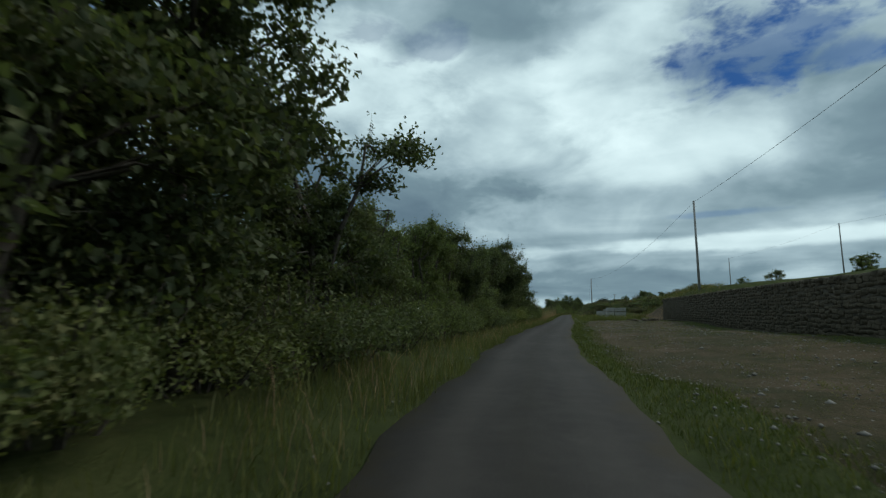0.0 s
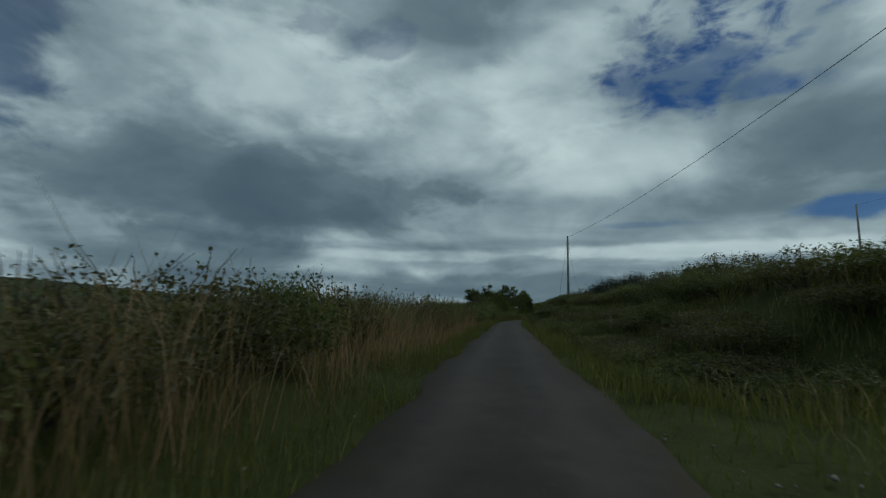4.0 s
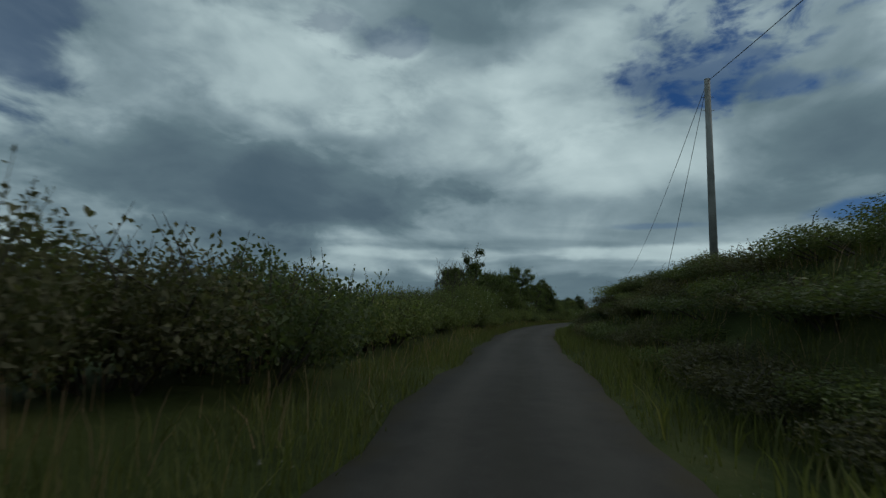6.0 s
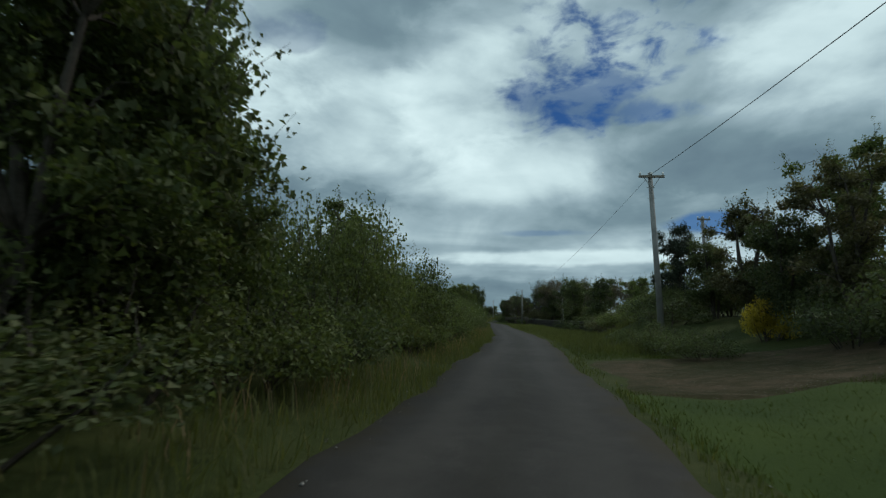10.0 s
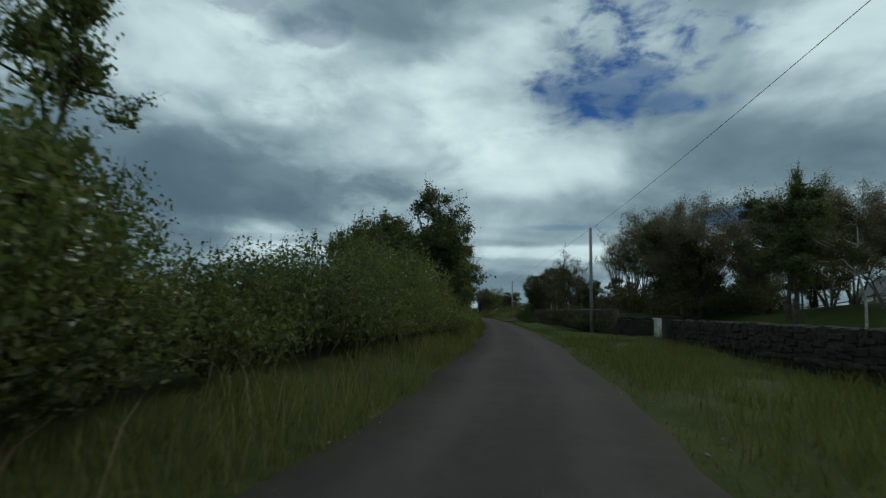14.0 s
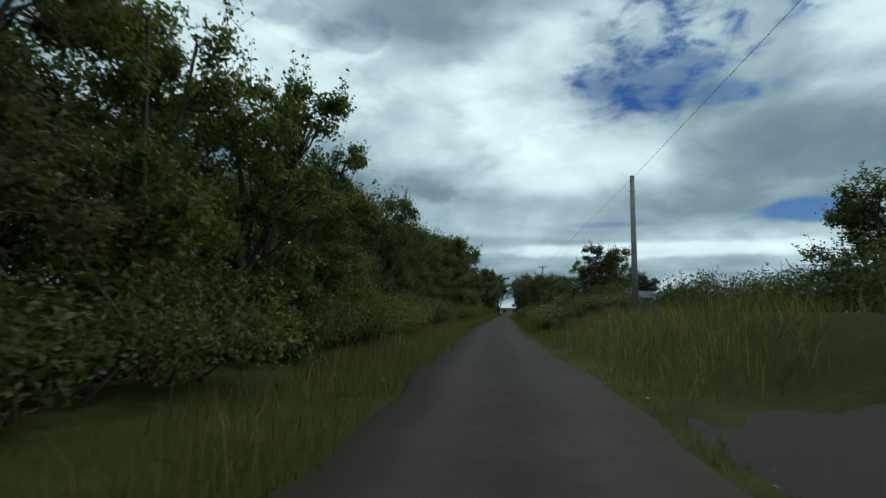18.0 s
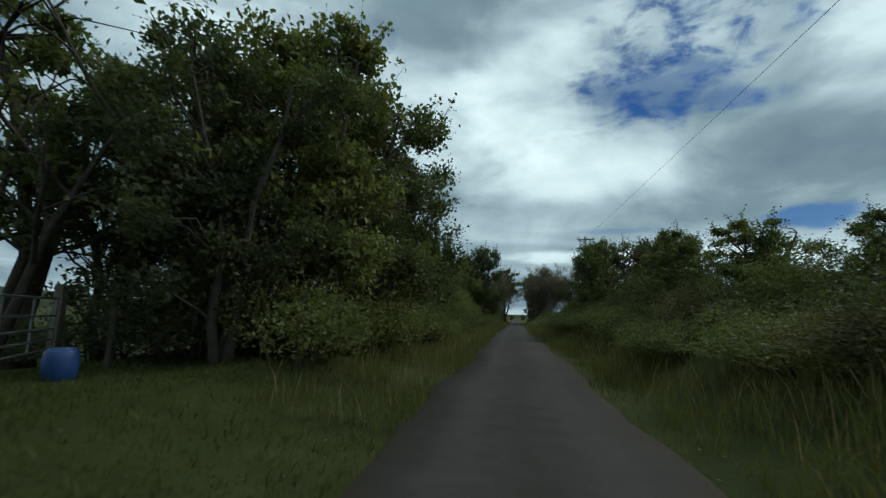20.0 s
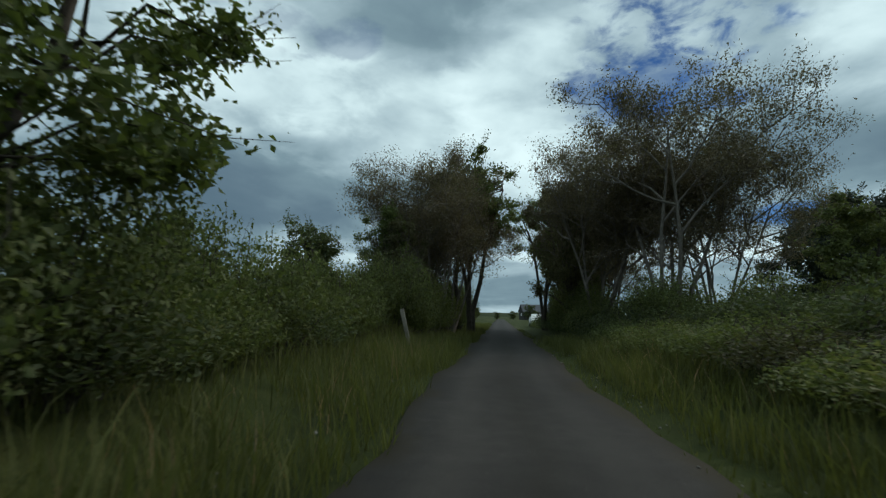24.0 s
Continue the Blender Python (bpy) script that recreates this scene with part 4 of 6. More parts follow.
for s, o, h, w, kind, sd in ((275.5, -4.6, 4.6, 0.85, "hawthorn_thicket", 1), (277.4, -4.9, 3.2, 0.7, "hawthorn_thicket", 2), (248, -4.6, 3.9, 0.9, "hawthorn_thicket", 3), (288, -4.5, 3.9, 0.9, "hawthorn_thicket", 4)):
    shrub(kind, s, o, h, w, sd)
tree("hawthorn_tree", 459.2, -4.9, 7.6, 1.15, 10)
tree("spreading_tree", 451.5, -5.4, 5.9, 1.0, 11)
tree("hawthorn_tree", 455.4, -5.6, 4.6, 1.1, 12)
tree("sycamore_tree", 204.6, -4.8, 6.9, 0.9, 12)
tree("sycamore_tree", 206.0, -6.4, 6.6, 0.9, 13)
tree("sycamore_tree", 301.0, -4.4, 8.6, 0.95, 14)
tree("sycamore_tree", 436.0, -3.4, 9.8, 0.8, 16)
tree("sycamore_tree", 25.2, -6.2, 6.7, 1.0, 19)
tree("sycamore_tree", 41.5, -4.3, 7.4, 0.9, 17)
tree("sycamore_tree", 54.0, -4.8, 6.5, 0.85, 18)
tree("hawthorn_tree", 302.6, -4.2, 6.4, 0.9, 15)

# ---- right-hand side ----
for s, o, h, w, kind, sd in (
        (186, 11.0, 3.6, 1.1, "sycamore_tree", 1), (189.5, 10.4, 5.0, 0.9, "rusty_tree", 1), (192.5, 10.4, 5.2, 0.95, "hawthorn_tree", 2), (197, 11.5, 5.4, 1.0, "young_tree", 3), (203, 11.0, 5.8, 1.0, "rusty_tree", 4),
        (209, 12.5, 5.6, 1.1, "hawthorn_tree", 5), (216, 9.9, 5.9, 0.95, "rusty_tree", 6), (219, 12.0, 6.8, 0.95, "hawthorn_tree", 7), (231, 10.0, 6.2, 0.7, "pine_tree", 8),
        (240, 13.0, 4.8, 1.1, "hawthorn_tree", 9), (257, 8.8, 6.6, 1.1, "sycamore_tree", 10), (252, 9.8, 6.0, 1.1, "sycamore_tree", 11), (213, 12.0, 5.4, 1.1, "rusty_tree", 12), (176, 11.0, 3.8, 1.0, "rusty_tree", 22), (180.5, 10.6, 4.4, 0.95, "hawthorn_tree", 23), (184.5, 10.2, 4.8, 0.95, "sycamore_tree", 24), (195.5, 10.0, 5.6, 0.9, "sycamore_tree", 19), (199, 10.2, 5.8, 0.9, "rusty_tree", 20), (205, 10.4, 5.4, 0.9, "sycamore_tree", 21), (218, 9.0, 4.6, 1.0, "sycamore_tree", 16), (222, 9.8, 6.0, 0.95, "rusty_tree", 17), (225.5, 9.6, 4.2, 1.1, "sycamore_tree", 18),
        (179, 11.5, 3.4, 1.2, "hawthorn_tree", 13), (200, 14.0, 5.0, 1.2, "sycamore_tree", 14), (246, 12.0, 5.0, 1.1, "hawthorn_tree", 15)):
    tree(kind, s, o, h, w, sd)
# the garden of the bungalow
for s, o, h, w, kind, sd in (
        (297.5, 13.0, 7.2, 1.05, "garden_tree", 12), (297.3, 13.2, 8.8, 0.45, "narrow_tree", 3), (303, 16.0, 8.0, 0.95, "garden_tree", 3), (300, 19.0, 6.8, 1.0, "ash_tree", 4), (292.5, 12.2, 5.6, 0.75, "birch_tree", 33), (309, 13.5, 9.2, 0.9, "ash_tree", 34), (314.5, 14.5, 9.6, 0.85, "ash_tree", 35), (312, 12.0, 7.6, 0.9, "sycamore_tree", 5), (333, 10.5, 4.6, 1.0, "sycamore_tree", 6), (327, 10.5, 3.8, 1.1, "rusty_tree", 7), (345, 11, 7.6, 1.1, "rusty_tree", 8), (308.5, 13.0, 6.2, 1.0, "sycamore_tree", 13), (310.5, 14.6, 5.6, 1.1, "sycamore_tree", 14), (298, 22.0, 7.4, 1.0, "garden_tree", 15), (304, 19.0, 8.6, 0.9, "ash_tree", 16),
        (312, 19.0, 9.0, 0.95, "ash_tree", 17), (318.5, 12.0, 9.2, 0.7, "bare_tree", 18), (321, 13.5, 10.0, 0.75, "bare_tree", 19), (323, 12.0, 9.4, 0.7, "bare_tree", 20),
        (306, 30.0, 8.0, 1.1, "garden_tree", 21), (325, 30.0, 8.0, 1.1, "ash_tree", 22), (317, 16.0, 6.0, 1.1, "rusty_tree", 23), (326, 13.0, 4.4, 1.2, "rusty_tree", 24), (294, 28.0, 7.0, 1.1, "hawthorn_tree", 25),
        (329.5, 8.4, 8.8, 0.85, "bare_tree", 26), (327, 9.2, 5.0, 0.9, "birch_tree", 31), (328.4, 9.0, 4.6, 0.8, "birch_tree", 32), (335.5, 8.2, 6.0, 0.9, "birch_tree", 27), (338.2, 8.0, 7.2, 0.9, "birch_tree", 28), (340, 7.6, 5.8, 0.9, "birch_tree", 29)):
    tree(kind, s, o, h, w, sd)
for s, o, h, w, kind, sd in (
        (340.6, 7.4, 7.6, 0.95, "rusty_tree", 28), (344, 7.2, 7.2, 1.0, "sycamore_tree", 29), (347.5, 7.2, 6.6, 1.0, "sycamore_tree", 30), (350.5, 8.8, 5.4, 1.0, "sycamore_tree", 31), (344, 9.4, 7.6, 1.0, "sycamore_tree", 33), (332, 12.0, 4.6, 1.1, "hawthorn_tree", 32),
        (356, 9.5, 4.4, 1.2, "sycamore_tree", 33), (361, 10.0, 4.0, 1.2, "sycamore_tree", 34), (353, 10.0, 5.0, 1.2, "hawthorn_tree", 35),
        (381, 7.2, 5.0, 1.2, "rusty_tree", 36), (384, 8.6, 5.4, 1.1, "sycamore_tree", 37), (387, 7.4, 4.8, 1.1, "hawthorn_tree", 38), (394, 7.4, 3.2, 1.2, "hawthorn_tree", 3), (398, 7.0, 3.8, 1.4, "hawthorn_tree", 39), (403, 6.6, 4.2, 1.3, "hawthorn_tree", 40),
        (407, 7.4, 4.6, 1.2, "sycamore_tree", 41)):
    tree(kind, s, o, h, w, sd)
for s, o, h, w, kind, sd in (
        (412.0, 4.6, 5.3, 1.15, "hawthorn_tree", 38), (416, 7.0, 6.0, 1.25, "rusty_tree", 39), (420, 6.8, 6.4, 1.2, "hawthorn_tree", 40), (424, 6.4, 5.6, 1.0, "rusty_tree", 41), (416, 9.6, 6.0, 1.2, "sycamore_tree", 44), (409, 7.8, 5.0, 1.2, "sycamore_tree", 45), (436, 10.5, 3.6, 0.9, "pine_tree", 42), (440, 14.0, 4.6, 1.0, "pine_tree", 43),
        (508, 36.0, 15.0, 1.0, "pine_tree", 44), (512, 42.0, 16.0, 1.0, "pine_tree", 45), (515, 37.0, 15.5, 1.0, "pine_tree", 46), (510, 46.0, 13.5, 1.1, "pine_tree", 47)):
    tree(kind, s, o, h, w, sd)
# the two ash trees that close over the lane
for s, o, h, w, kind, sd in (
        (476, 7.0, 11.6, 1.0, "ash_tree", 47), (483, 5.8, 11.0, 0.85, "ash_tree", 48), (478, 9.5, 9.6, 0.9, "ash_tree", 50),
        (481, -3.4, 9.8, 0.95, "ash_tree", 51), (489, -2.9, 12.0, 0.95, "garden_tree", 52), (484, 4.4, 9.6, 0.8, "rusty_tree", 63), (490, 4.8, 11.4, 0.8, "rusty_tree", 64), (484, -3.0, 10.8, 0.9, "ash_tree", 52), (486.5, -1.9, 12.0, 0.82, "bent_tree", 53), (480, 4.8, 11.5, 0.85, "ash_tree", 57), (494, 3.6, 11.0, 0.8, "bent_tree", 55), (477, -5.2, 6.0, 0.9, "hawthorn_tree", 53), (483, -5.6, 6.4, 1.0, "sycamore_tree", 54), (496, 5.8, 8.0, 0.9, "hawthorn_tree", 55), (492, 7.0, 9.0, 0.9, "ash_tree", 56), (490, -5.4, 7.0, 0.9, "sycamore_tree", 57),
        (393, -11.0, 9.2, 1.0, "spreading_tree", 58), (390.6, -9.2, 8.2, 1.0, "dead_tree", 59), (397, -9.4, 7.4, 0.8, "ash_tree", 60), (466, 11.0, 4.2, 1.0, "young_tree", 60), (470, 10.0, 4.6, 1.0, "young_tree", 61)):
    tree(kind, s, o, h, w, sd)
for k, (s, o, h) in enumerate(((479.5, 4.9, 3.2), (482.5, 5.2, 4.0), (486, 4.8, 4.2), (489.5, 5.2, 4.6), (474, 6.2, 3.0), (477, 7.0, 3.4), (470, 7.6, 2.6), (474.5, -4.4, 3.6), (479, -4.0, 3.4), (484, -3.9, 3.6), (489, -3.6, 4.2), (493, -3.5, 4.6), (497, -3.5, 4.6), (493, 5.6, 4.4), (497, 6.0, 4.8), (501, 6.6, 4.2))):
    shrub("green_thicket", s, o, h, 0.85, k)
for k in range(30):
    s, o = 292 + 1.9 * k, 15.5 + pick.uniform(-1.5, 5.0)
    bush, tall = pick.choice(["dark_bush", "rusty_bush", "dark_bush"]), pick.uniform(1.8, 3.2)
    if s > 306:
        shrub(bush, s, o, tall, 1.4, k)
    if k % 3 == 0:
        tree(pick.choice(["rusty_tree", "sycamore_tree", "ash_tree"]), s + 0.8, o + 6, pick.uniform(5.0, 7.5), 1.1, k)
for k, (s, o, h) in enumerate(((393.6, 7.2, 2.8), (396, 7.0, 3.0), (399, 7.2, 3.4), (402, 7.0, 3.6), (405, 7.2, 3.8), (408, 7.0, 3.8), (379, 7.4, 2.6), (382.5, 8.0, 3.0), (386, 7.6, 3.0), (389.5, 7.6, 2.6), (231, 9.2, 2.4), (240, 11.2, 3.0), (246, 11.0, 3.0), (251, 9.8, 3.2), (255.5, 9.2, 3.4), (259, 9.6, 3.0))):
    shrub("green_thicket", s, o, h, 0.9, k)
for k, (s, o, h) in enumerate(((392.6, -6.0, 1.6), (394.0, -7.0, 1.9), (395.6, -6.2, 1.9), (397.2, -7.4, 2.1), (393.2, -9.4, 1.6), (399, -6.4, 2.2))):
    shrub("dark_bush", s, o, h, 1.0, k)
for k in range(16):
    shrub("green_thicket", 173 + 2.2 * k, 9.9 + 0.4 * (k % 3), 2.6 + 0.3 * (k % 4), 0.8, k)
# scattered trees and bushes on the skyline beyond the field
for k, (s, o, h, w) in enumerate(((137, 20, 2.6, 1.6), (140, 20.5, 3.6, 1.5), (143, 21.5, 3.8, 1.5), (146, 22, 3.8, 1.5), (149, 23.5, 3.4, 1.5), (152, 25, 3.0, 1.5), (118, 62, 6.0, 1.3), (104, 40, 4.5, 1.4), (136, 44, 4.2, 1.5), (150, 36, 4.0, 1.5), (164, 34, 4.4, 1.4), (176, 30, 4.0, 1.5), (128, 30, 3.4, 1.5), (142, 26, 3.0, 1.5), (188, 24, 4.2, 1.3), (156, 24, 2.8, 1.6),
                                  (100, 52, 5.0, 1.2), (172, 44, 5.0, 1.4), (560, 20, 6.0, 1.3), (575, -14, 5.0, 1.4), (600, 9, 5.0, 1.4), (620, -8, 4.0, 1.5), (606, -22, 3.6, 1.6), (612, -15, 3.4, 1.6), (630, -1, 3.0, 1.7), (634, 5, 3.4, 1.6), (626, 12, 3.8, 1.6), (616, 19, 4.2, 1.6), (604, 27, 4.6, 1.6))):
    tree("sycamore_tree" if k % 2 else "hawthorn_tree", s, o, h, w, 70 + k)


# ---- shrubs on the right-hand banks ----
n = 0
for s, o, h, w, kind in (
        (104, 8.0, 1.3, 1.1, "rusty_bush"), (108, 7.4, 1.0, 1.2, "bramble_bush"), (112, 8.4, 1.2, 1.1, "bramble_bush"), (120, 9.5, 2.2, 1.3, "gorse_bush"), (124, 9.8, 2.5, 1.3, "gorse_bush"),
        (127, 9.2, 2.3, 1.3, "gorse_bush"), (130, 9.6, 2.5, 1.3, "gorse_bush"), (134, 9.0, 2.0, 1.2, "gorse_bush"), (138, 8.4, 1.1, 1.2, "bramble_bush"), (142, 8.2, 0.9, 1.1, "bramble_bush"),
        (147, 7.2, 1.0, 1.2, "bramble_bush"), (151, 6.2, 1.2, 1.1, "bramble_bush"), (154, 5.6, 1.3, 1.2, "elder_bush")):
    n += 1
    shrub(kind, s, o, h, w, n)
for s in np.arange(94, 165, 1.7):
    n += 1
    for o, h in ((5.1, 0.8), (6.7, 0.9)):
        if s < 170 or o < 6:
            shrub(pick.choice(["rusty_bush", "bramble_bush", "rusty_bush", "dark_bush"]), s + pick.uniform(-0.6, 0.6), o + pick.uniform(-0.4, 0.4) - 0.4 * (s > 150), h * pick.uniform(0.8, 1.3), 0.95, n)
for s, o, h, w, kind in (
        (167.8, 6.0, 2.1, 0.8, "dark_bush"), (169.2, 7.0, 2.4, 0.9, "bramble_bush"), (170.6, 5.9, 1.9, 0.85, "dark_bush"), (171.6, 6.3, 1.7, 0.7, "dark_bush"), (216, 5.6, 1.2, 0.8, "dark_bush"), (219, 5.2, 1.2, 0.9, "dark_bush"), (222, 5.6, 1.3, 0.9, "dark_bush"),
        (218, 8.4, 1.9, 0.75, "golden_bush"), (214, 8.6, 2.0, 0.9, "dark_bush"), (226, 7.6, 1.7, 1.1, "dark_bush"), (229, 8.2, 2.0, 1.1, "dark_bush"), (212, 9.6, 2.4, 1.2, "dark_bush"),
        (207, 9.8, 2.4, 1.2, "rusty_bush"), (234, 7.4, 1.8, 1.2, "bramble_bush"), (238, 7.4, 2.0, 1.2, "rusty_bush"), (243, 8.0, 2.2, 1.2, "dark_bush"), (252, 8.4, 2.2, 1.2, "dark_bush"), (257, 8.0, 2.4, 1.2, "dark_bush"),
        (299, 8.4, 1.0, 0.7, "elder_bush"), (301, 8.8, 1.1, 0.7, "elder_bush")):
    n += 1
    shrub(kind, s, o, h, w, n)
for s in np.arange(339.5, 351, 1.5):
    n += 1
    shrub("dark_bush", s, 5.8 + pick.uniform(-0.2, 0.5), pick.uniform(1.3, 1.9), 1.0, n)
    shrub("green_thicket", s, 7.6 + pick.uniform(-0.2, 0.5), pick.uniform(2.6, 3.4), 0.9, n)
for s in np.arange(61, 96, 2.3):
    n += 1
    for o in (11.5, 14.0, 17.0):
        if pick.random() < 0.75 and (s > 72 or o > 14.5):
            shrub(pick.choice(["bramble_bush", "dark_bush", "rusty_bush"]), s + pick.uniform(-1, 1), o + pick.uniform(-1, 1) - (2.5 if s > 88 else 0), pick.uniform(0.6, 1.3), 1.1, n)
# low brambles down the face of the bank, and the solid planting round the drive
low = random.Random(77)
for s in np.arange(95, 163, 1.35):
    n += 1
    shrub(low.choice(["bramble_bush", "rusty_bush", "dark_bush", "rusty_bush"]), s, 3.7 + low.uniform(-0.35, 0.4), low.uniform(0.65, 1.0), 0.8, n)
for s in np.arange(123, 150, 1.3):
    n += 1
    shrub(low.choice(["bramble_bush", "rose_bush", "rusty_bush"]), s, -4.5 + low.uniform(-0.4, 0.3), low.uniform(1.9, 2.25), 0.95, n)
for s in np.arange(206, 229, 1.6):
    n += 1
    shrub(low.choice(["green_thicket", "dark_bush", "rusty_bush"]), s, 11.6 + low.uniform(-0.8, 1.2), low.uniform(2.8, 4.0), 1.0, n)
for s in np.arange(229, 243, 1.7):
    n += 1
    shrub(low.choice(["dark_bush", "green_thicket", "rusty_bush"]), s, 9.6 + low.uniform(-0.8, 1.4), low.uniform(1.6, 2.6), 0.95, n)
for s in np.arange(438, 474, 1.8):
    n += 1
    shrub("dark_bush", s, 8.6 + low.uniform(-0.4, 0.4), low.uniform(1.7, 2.1), 1.1, n)
for s, o, h in ((403.6, -5.4, 4.8), (406.2, -5.6, 4.6), (409.0, -5.3, 4.4), (464.5, -5.8, 3.7), (467.5, -5.8, 3.5), (470.5, -5.6, 3.2), (190.4, -5.6, 2.2), (192.6, -5.3, 2.5), (195.0, -5.2, 2.6)):
    n += 1
    shrub("green_thicket", s, o, h, 0.9, n)
# behind the garden wall, then the dark hedge past the drive
for s in np.arange(309, 341, 1.9):
    n += 1
    shrub(pick.choice(["dark_bush", "rusty_bush", "dark_bush", "rose_bush"]), s, 7.4 + pick.uniform(-0.3, 0.8), pick.uniform(1.5, 2.4) * (1.3 if s > 340 else 1.0), 1.0, n)
    if n % 2:
        shrub("rusty_bush", s, 10.5 + pick.uniform(0, 1.5), pick.uniform(2.2, 3.2), 1.3, n)
for s in np.arange(333.5, 340, 1.6):
    n += 1
    shrub("dark_bush", s, 6.0, pick.uniform(0.9, 1.3), 0.6, n)
for s in np.arange(353, 372, 1.9):
    n += 1
    shrub("dark_bush", s, 9.0 + pick.uniform(-0.5, 0.5), pick.uniform(1.8, 2.6), 1.1, n)
for s in np.arange(374, 474, 1.7):
    n += 1
    h = 0.9 if s < 398 else 1.3 if s < 425 else 0.9
    shrub(pick.choice(["bramble_bush", "elder_bush", "bramble_bush", "rusty_bush"]), s, 4.0 + pick.uniform(-0.3, 0.4), h * pick.uniform(0.8, 1.25), 0.9, n)
    if s < 428 or n % 2:
        shrub(pick.choice(["dark_bush", "rusty_bush"]), s, 6.0 + pick.uniform(-0.4, 0.8), (1.6 if s < 397 else 2.4 if s < 428 else 1.8) * pick.uniform(0.8, 1.15), 1.15, n)
for s in np.arange(474, 512, 2.2):
    n += 1
    shrub("dark_bush", s, 5.2 + pick.uniform(-0.4, 0.4), pick.uniform(1.4, 2.4), 1.1, n)


def clipped_hedge(s0, s1, o0, o1, z1, seed):
    """A trimmed hedge: leaves over a rounded bar, a dense inside, and stems."""
    rng = np.random.default_rng(seed)
    k = int((s1 - s0) * 620)
    S = rng.uniform(s0, s1, k)
    a = rng.uniform(0, 2 * np.pi, k)
    ca, sa_ = np.cos(a), np.sin(a)
    r = rng.uniform(0.72, 1.03, k) * (1 + 0.05 * np.sin(S * 1.9) + 0.04 * np.sin(S * 4.3 + 1))
    wide, mid = (o1 - o0) / 2, (o0 + o1) / 2
    O = mid + wide * r * np.sign(ca) * np.abs(ca) ** 0.5
    zc = (z1 + 1.15) / 2
    Z = zc + (z1 - 1.15) / 2 * r * np.sign(sa_) * np.abs(sa_) ** 0.5 + 0.05 * np.sin(S * 0.8)
    q = spot_at(S, O)
    base = spot_at(np.array(s0), np.array(mid))
    root = thing("clipped_hedge", "long clipped dark green hedge above the garden wall", "hedge", Matrix.Translation((base[0], base[1], 0)))
    pts = np.stack([q[:, 0] - base[0], q[:, 1] - base[1], Z], -1)
    lv, lf = leaves(rng, pts, 0.085, 0.055)
    part("foliage", mesh_from("foliage", lv, lf, M_LEAF_DARK), root)
    ss = np.arange(s0 + 0.3, s1, 0.6)
    q = spot_at(ss, np.full(len(ss), mid)) - base
    z0 = height(ss, np.full(len(ss), mid))
    v, f = tubes([([(x, y, z - 0.1), (x + 0.05, y, 0.9), (x, y + 0.04, z1 - 0.2)], [0.03, 0.025, 0.01]) for (x, y), z in zip(q, z0)], 4)
    tagged(part("stems", mesh_from("stems", v, f, M_BARK, True), root), kind="stuff")


clipped_hedge(171.2, 205.8, 7.36, 8.7, 2.12, 41)


# ---- verges: gravel, lawns, drives ----
def patch(name, label, s0, s1, inner, outer, mat, wob=0.3, lift=0.03):
    ss = np.linspace(s0, s1, int((s1 - s0) / 0.8) + 2)
    rows = []
    for u in np.linspace(0, 1, 9):
        taper = np.clip(np.minimum(ss - s0, s1 - ss) / 2.5, 0, 1) ** 0.5
        wave = wob * (np.sin(ss * 0.8 + u * 3) + 0.6 * np.sin(ss * 2.1 + 1))
        mid = (inner + outer) / 2
        o = mid + ((inner + (outer - inner) * u) - mid) * (0.4 + 0.6 * taper) + wave * (u > 0.05) * 0.5
        o = np.where(u == 0, inner, o)
        q = spot_at(ss, o)
        edge = -0.06 if u in (0.0, 1.0) else 0.0
        rows.append(np.stack([q[:, 0], q[:, 1], height(ss, o) + (lift + edge) * (taper > 0) - 0.35 * (taper <= 0)], -1))
    v = np.stack(rows, 1).reshape(-1, 3)
    i, j = np.meshgrid(np.arange(len(ss) - 1), np.arange(8), indexing="ij")
    a = (i * 9 + j).ravel()
    return tagged(new(name, mesh_from(name, v, np.stack([a, a + 1, a + 10, a + 9], -1), mat, True)), label, name.split("_")[0], kind="structure")


patch("gravel_verge", "stony brown gravel verge with thin moss and grass", -40, 58, 2.3, 10.6, M_GRAVEL, 0.5, 0.05)
patch("gravel_drive", "pale worn gravel drive joining the lane", 79, 90, 1.75, 9.0, M_GRAVEL, 0.2, 0.05)
patch("earth_bank", "bare brown earth face cut into the bank", 58.5, 71.5, 10.5, 13.6, M_EARTH, 0.4, 0.06)
patch("lawn_verge", "short mown green grass verge beside the lane", 164, 210.0, 1.75, 6.6, M_LAWN, 0.1, 0.05)
patch("gravel_drive", "worn gravel drive entrance joining the lane", 208.5, 216.5, 1.75, 14.0, M_GRAVEL, 0.2, 0.035)
patch("grass_entrance", "short worn grass entrance between the garden walls", 298, 307, 1.75, 11.0, M_LAWN, 0.2, 0.05)
patch("lawn_garden", "sloping green lawn behind the low wall", 244, 335, 9.0, 34.0, M_LAWN, 0.2, 0.06)
patch("lawn_strip", "short green grass strip under the garden wall", 308, 346, 1.95, 5.3, M_LAWN, 0.1, 0.05)
patch("earth_drive", "dark drive entrance between hedge and bank", 346, 354, 1.75, 9.0, M_ASPHALT, 0.2, 0.06)


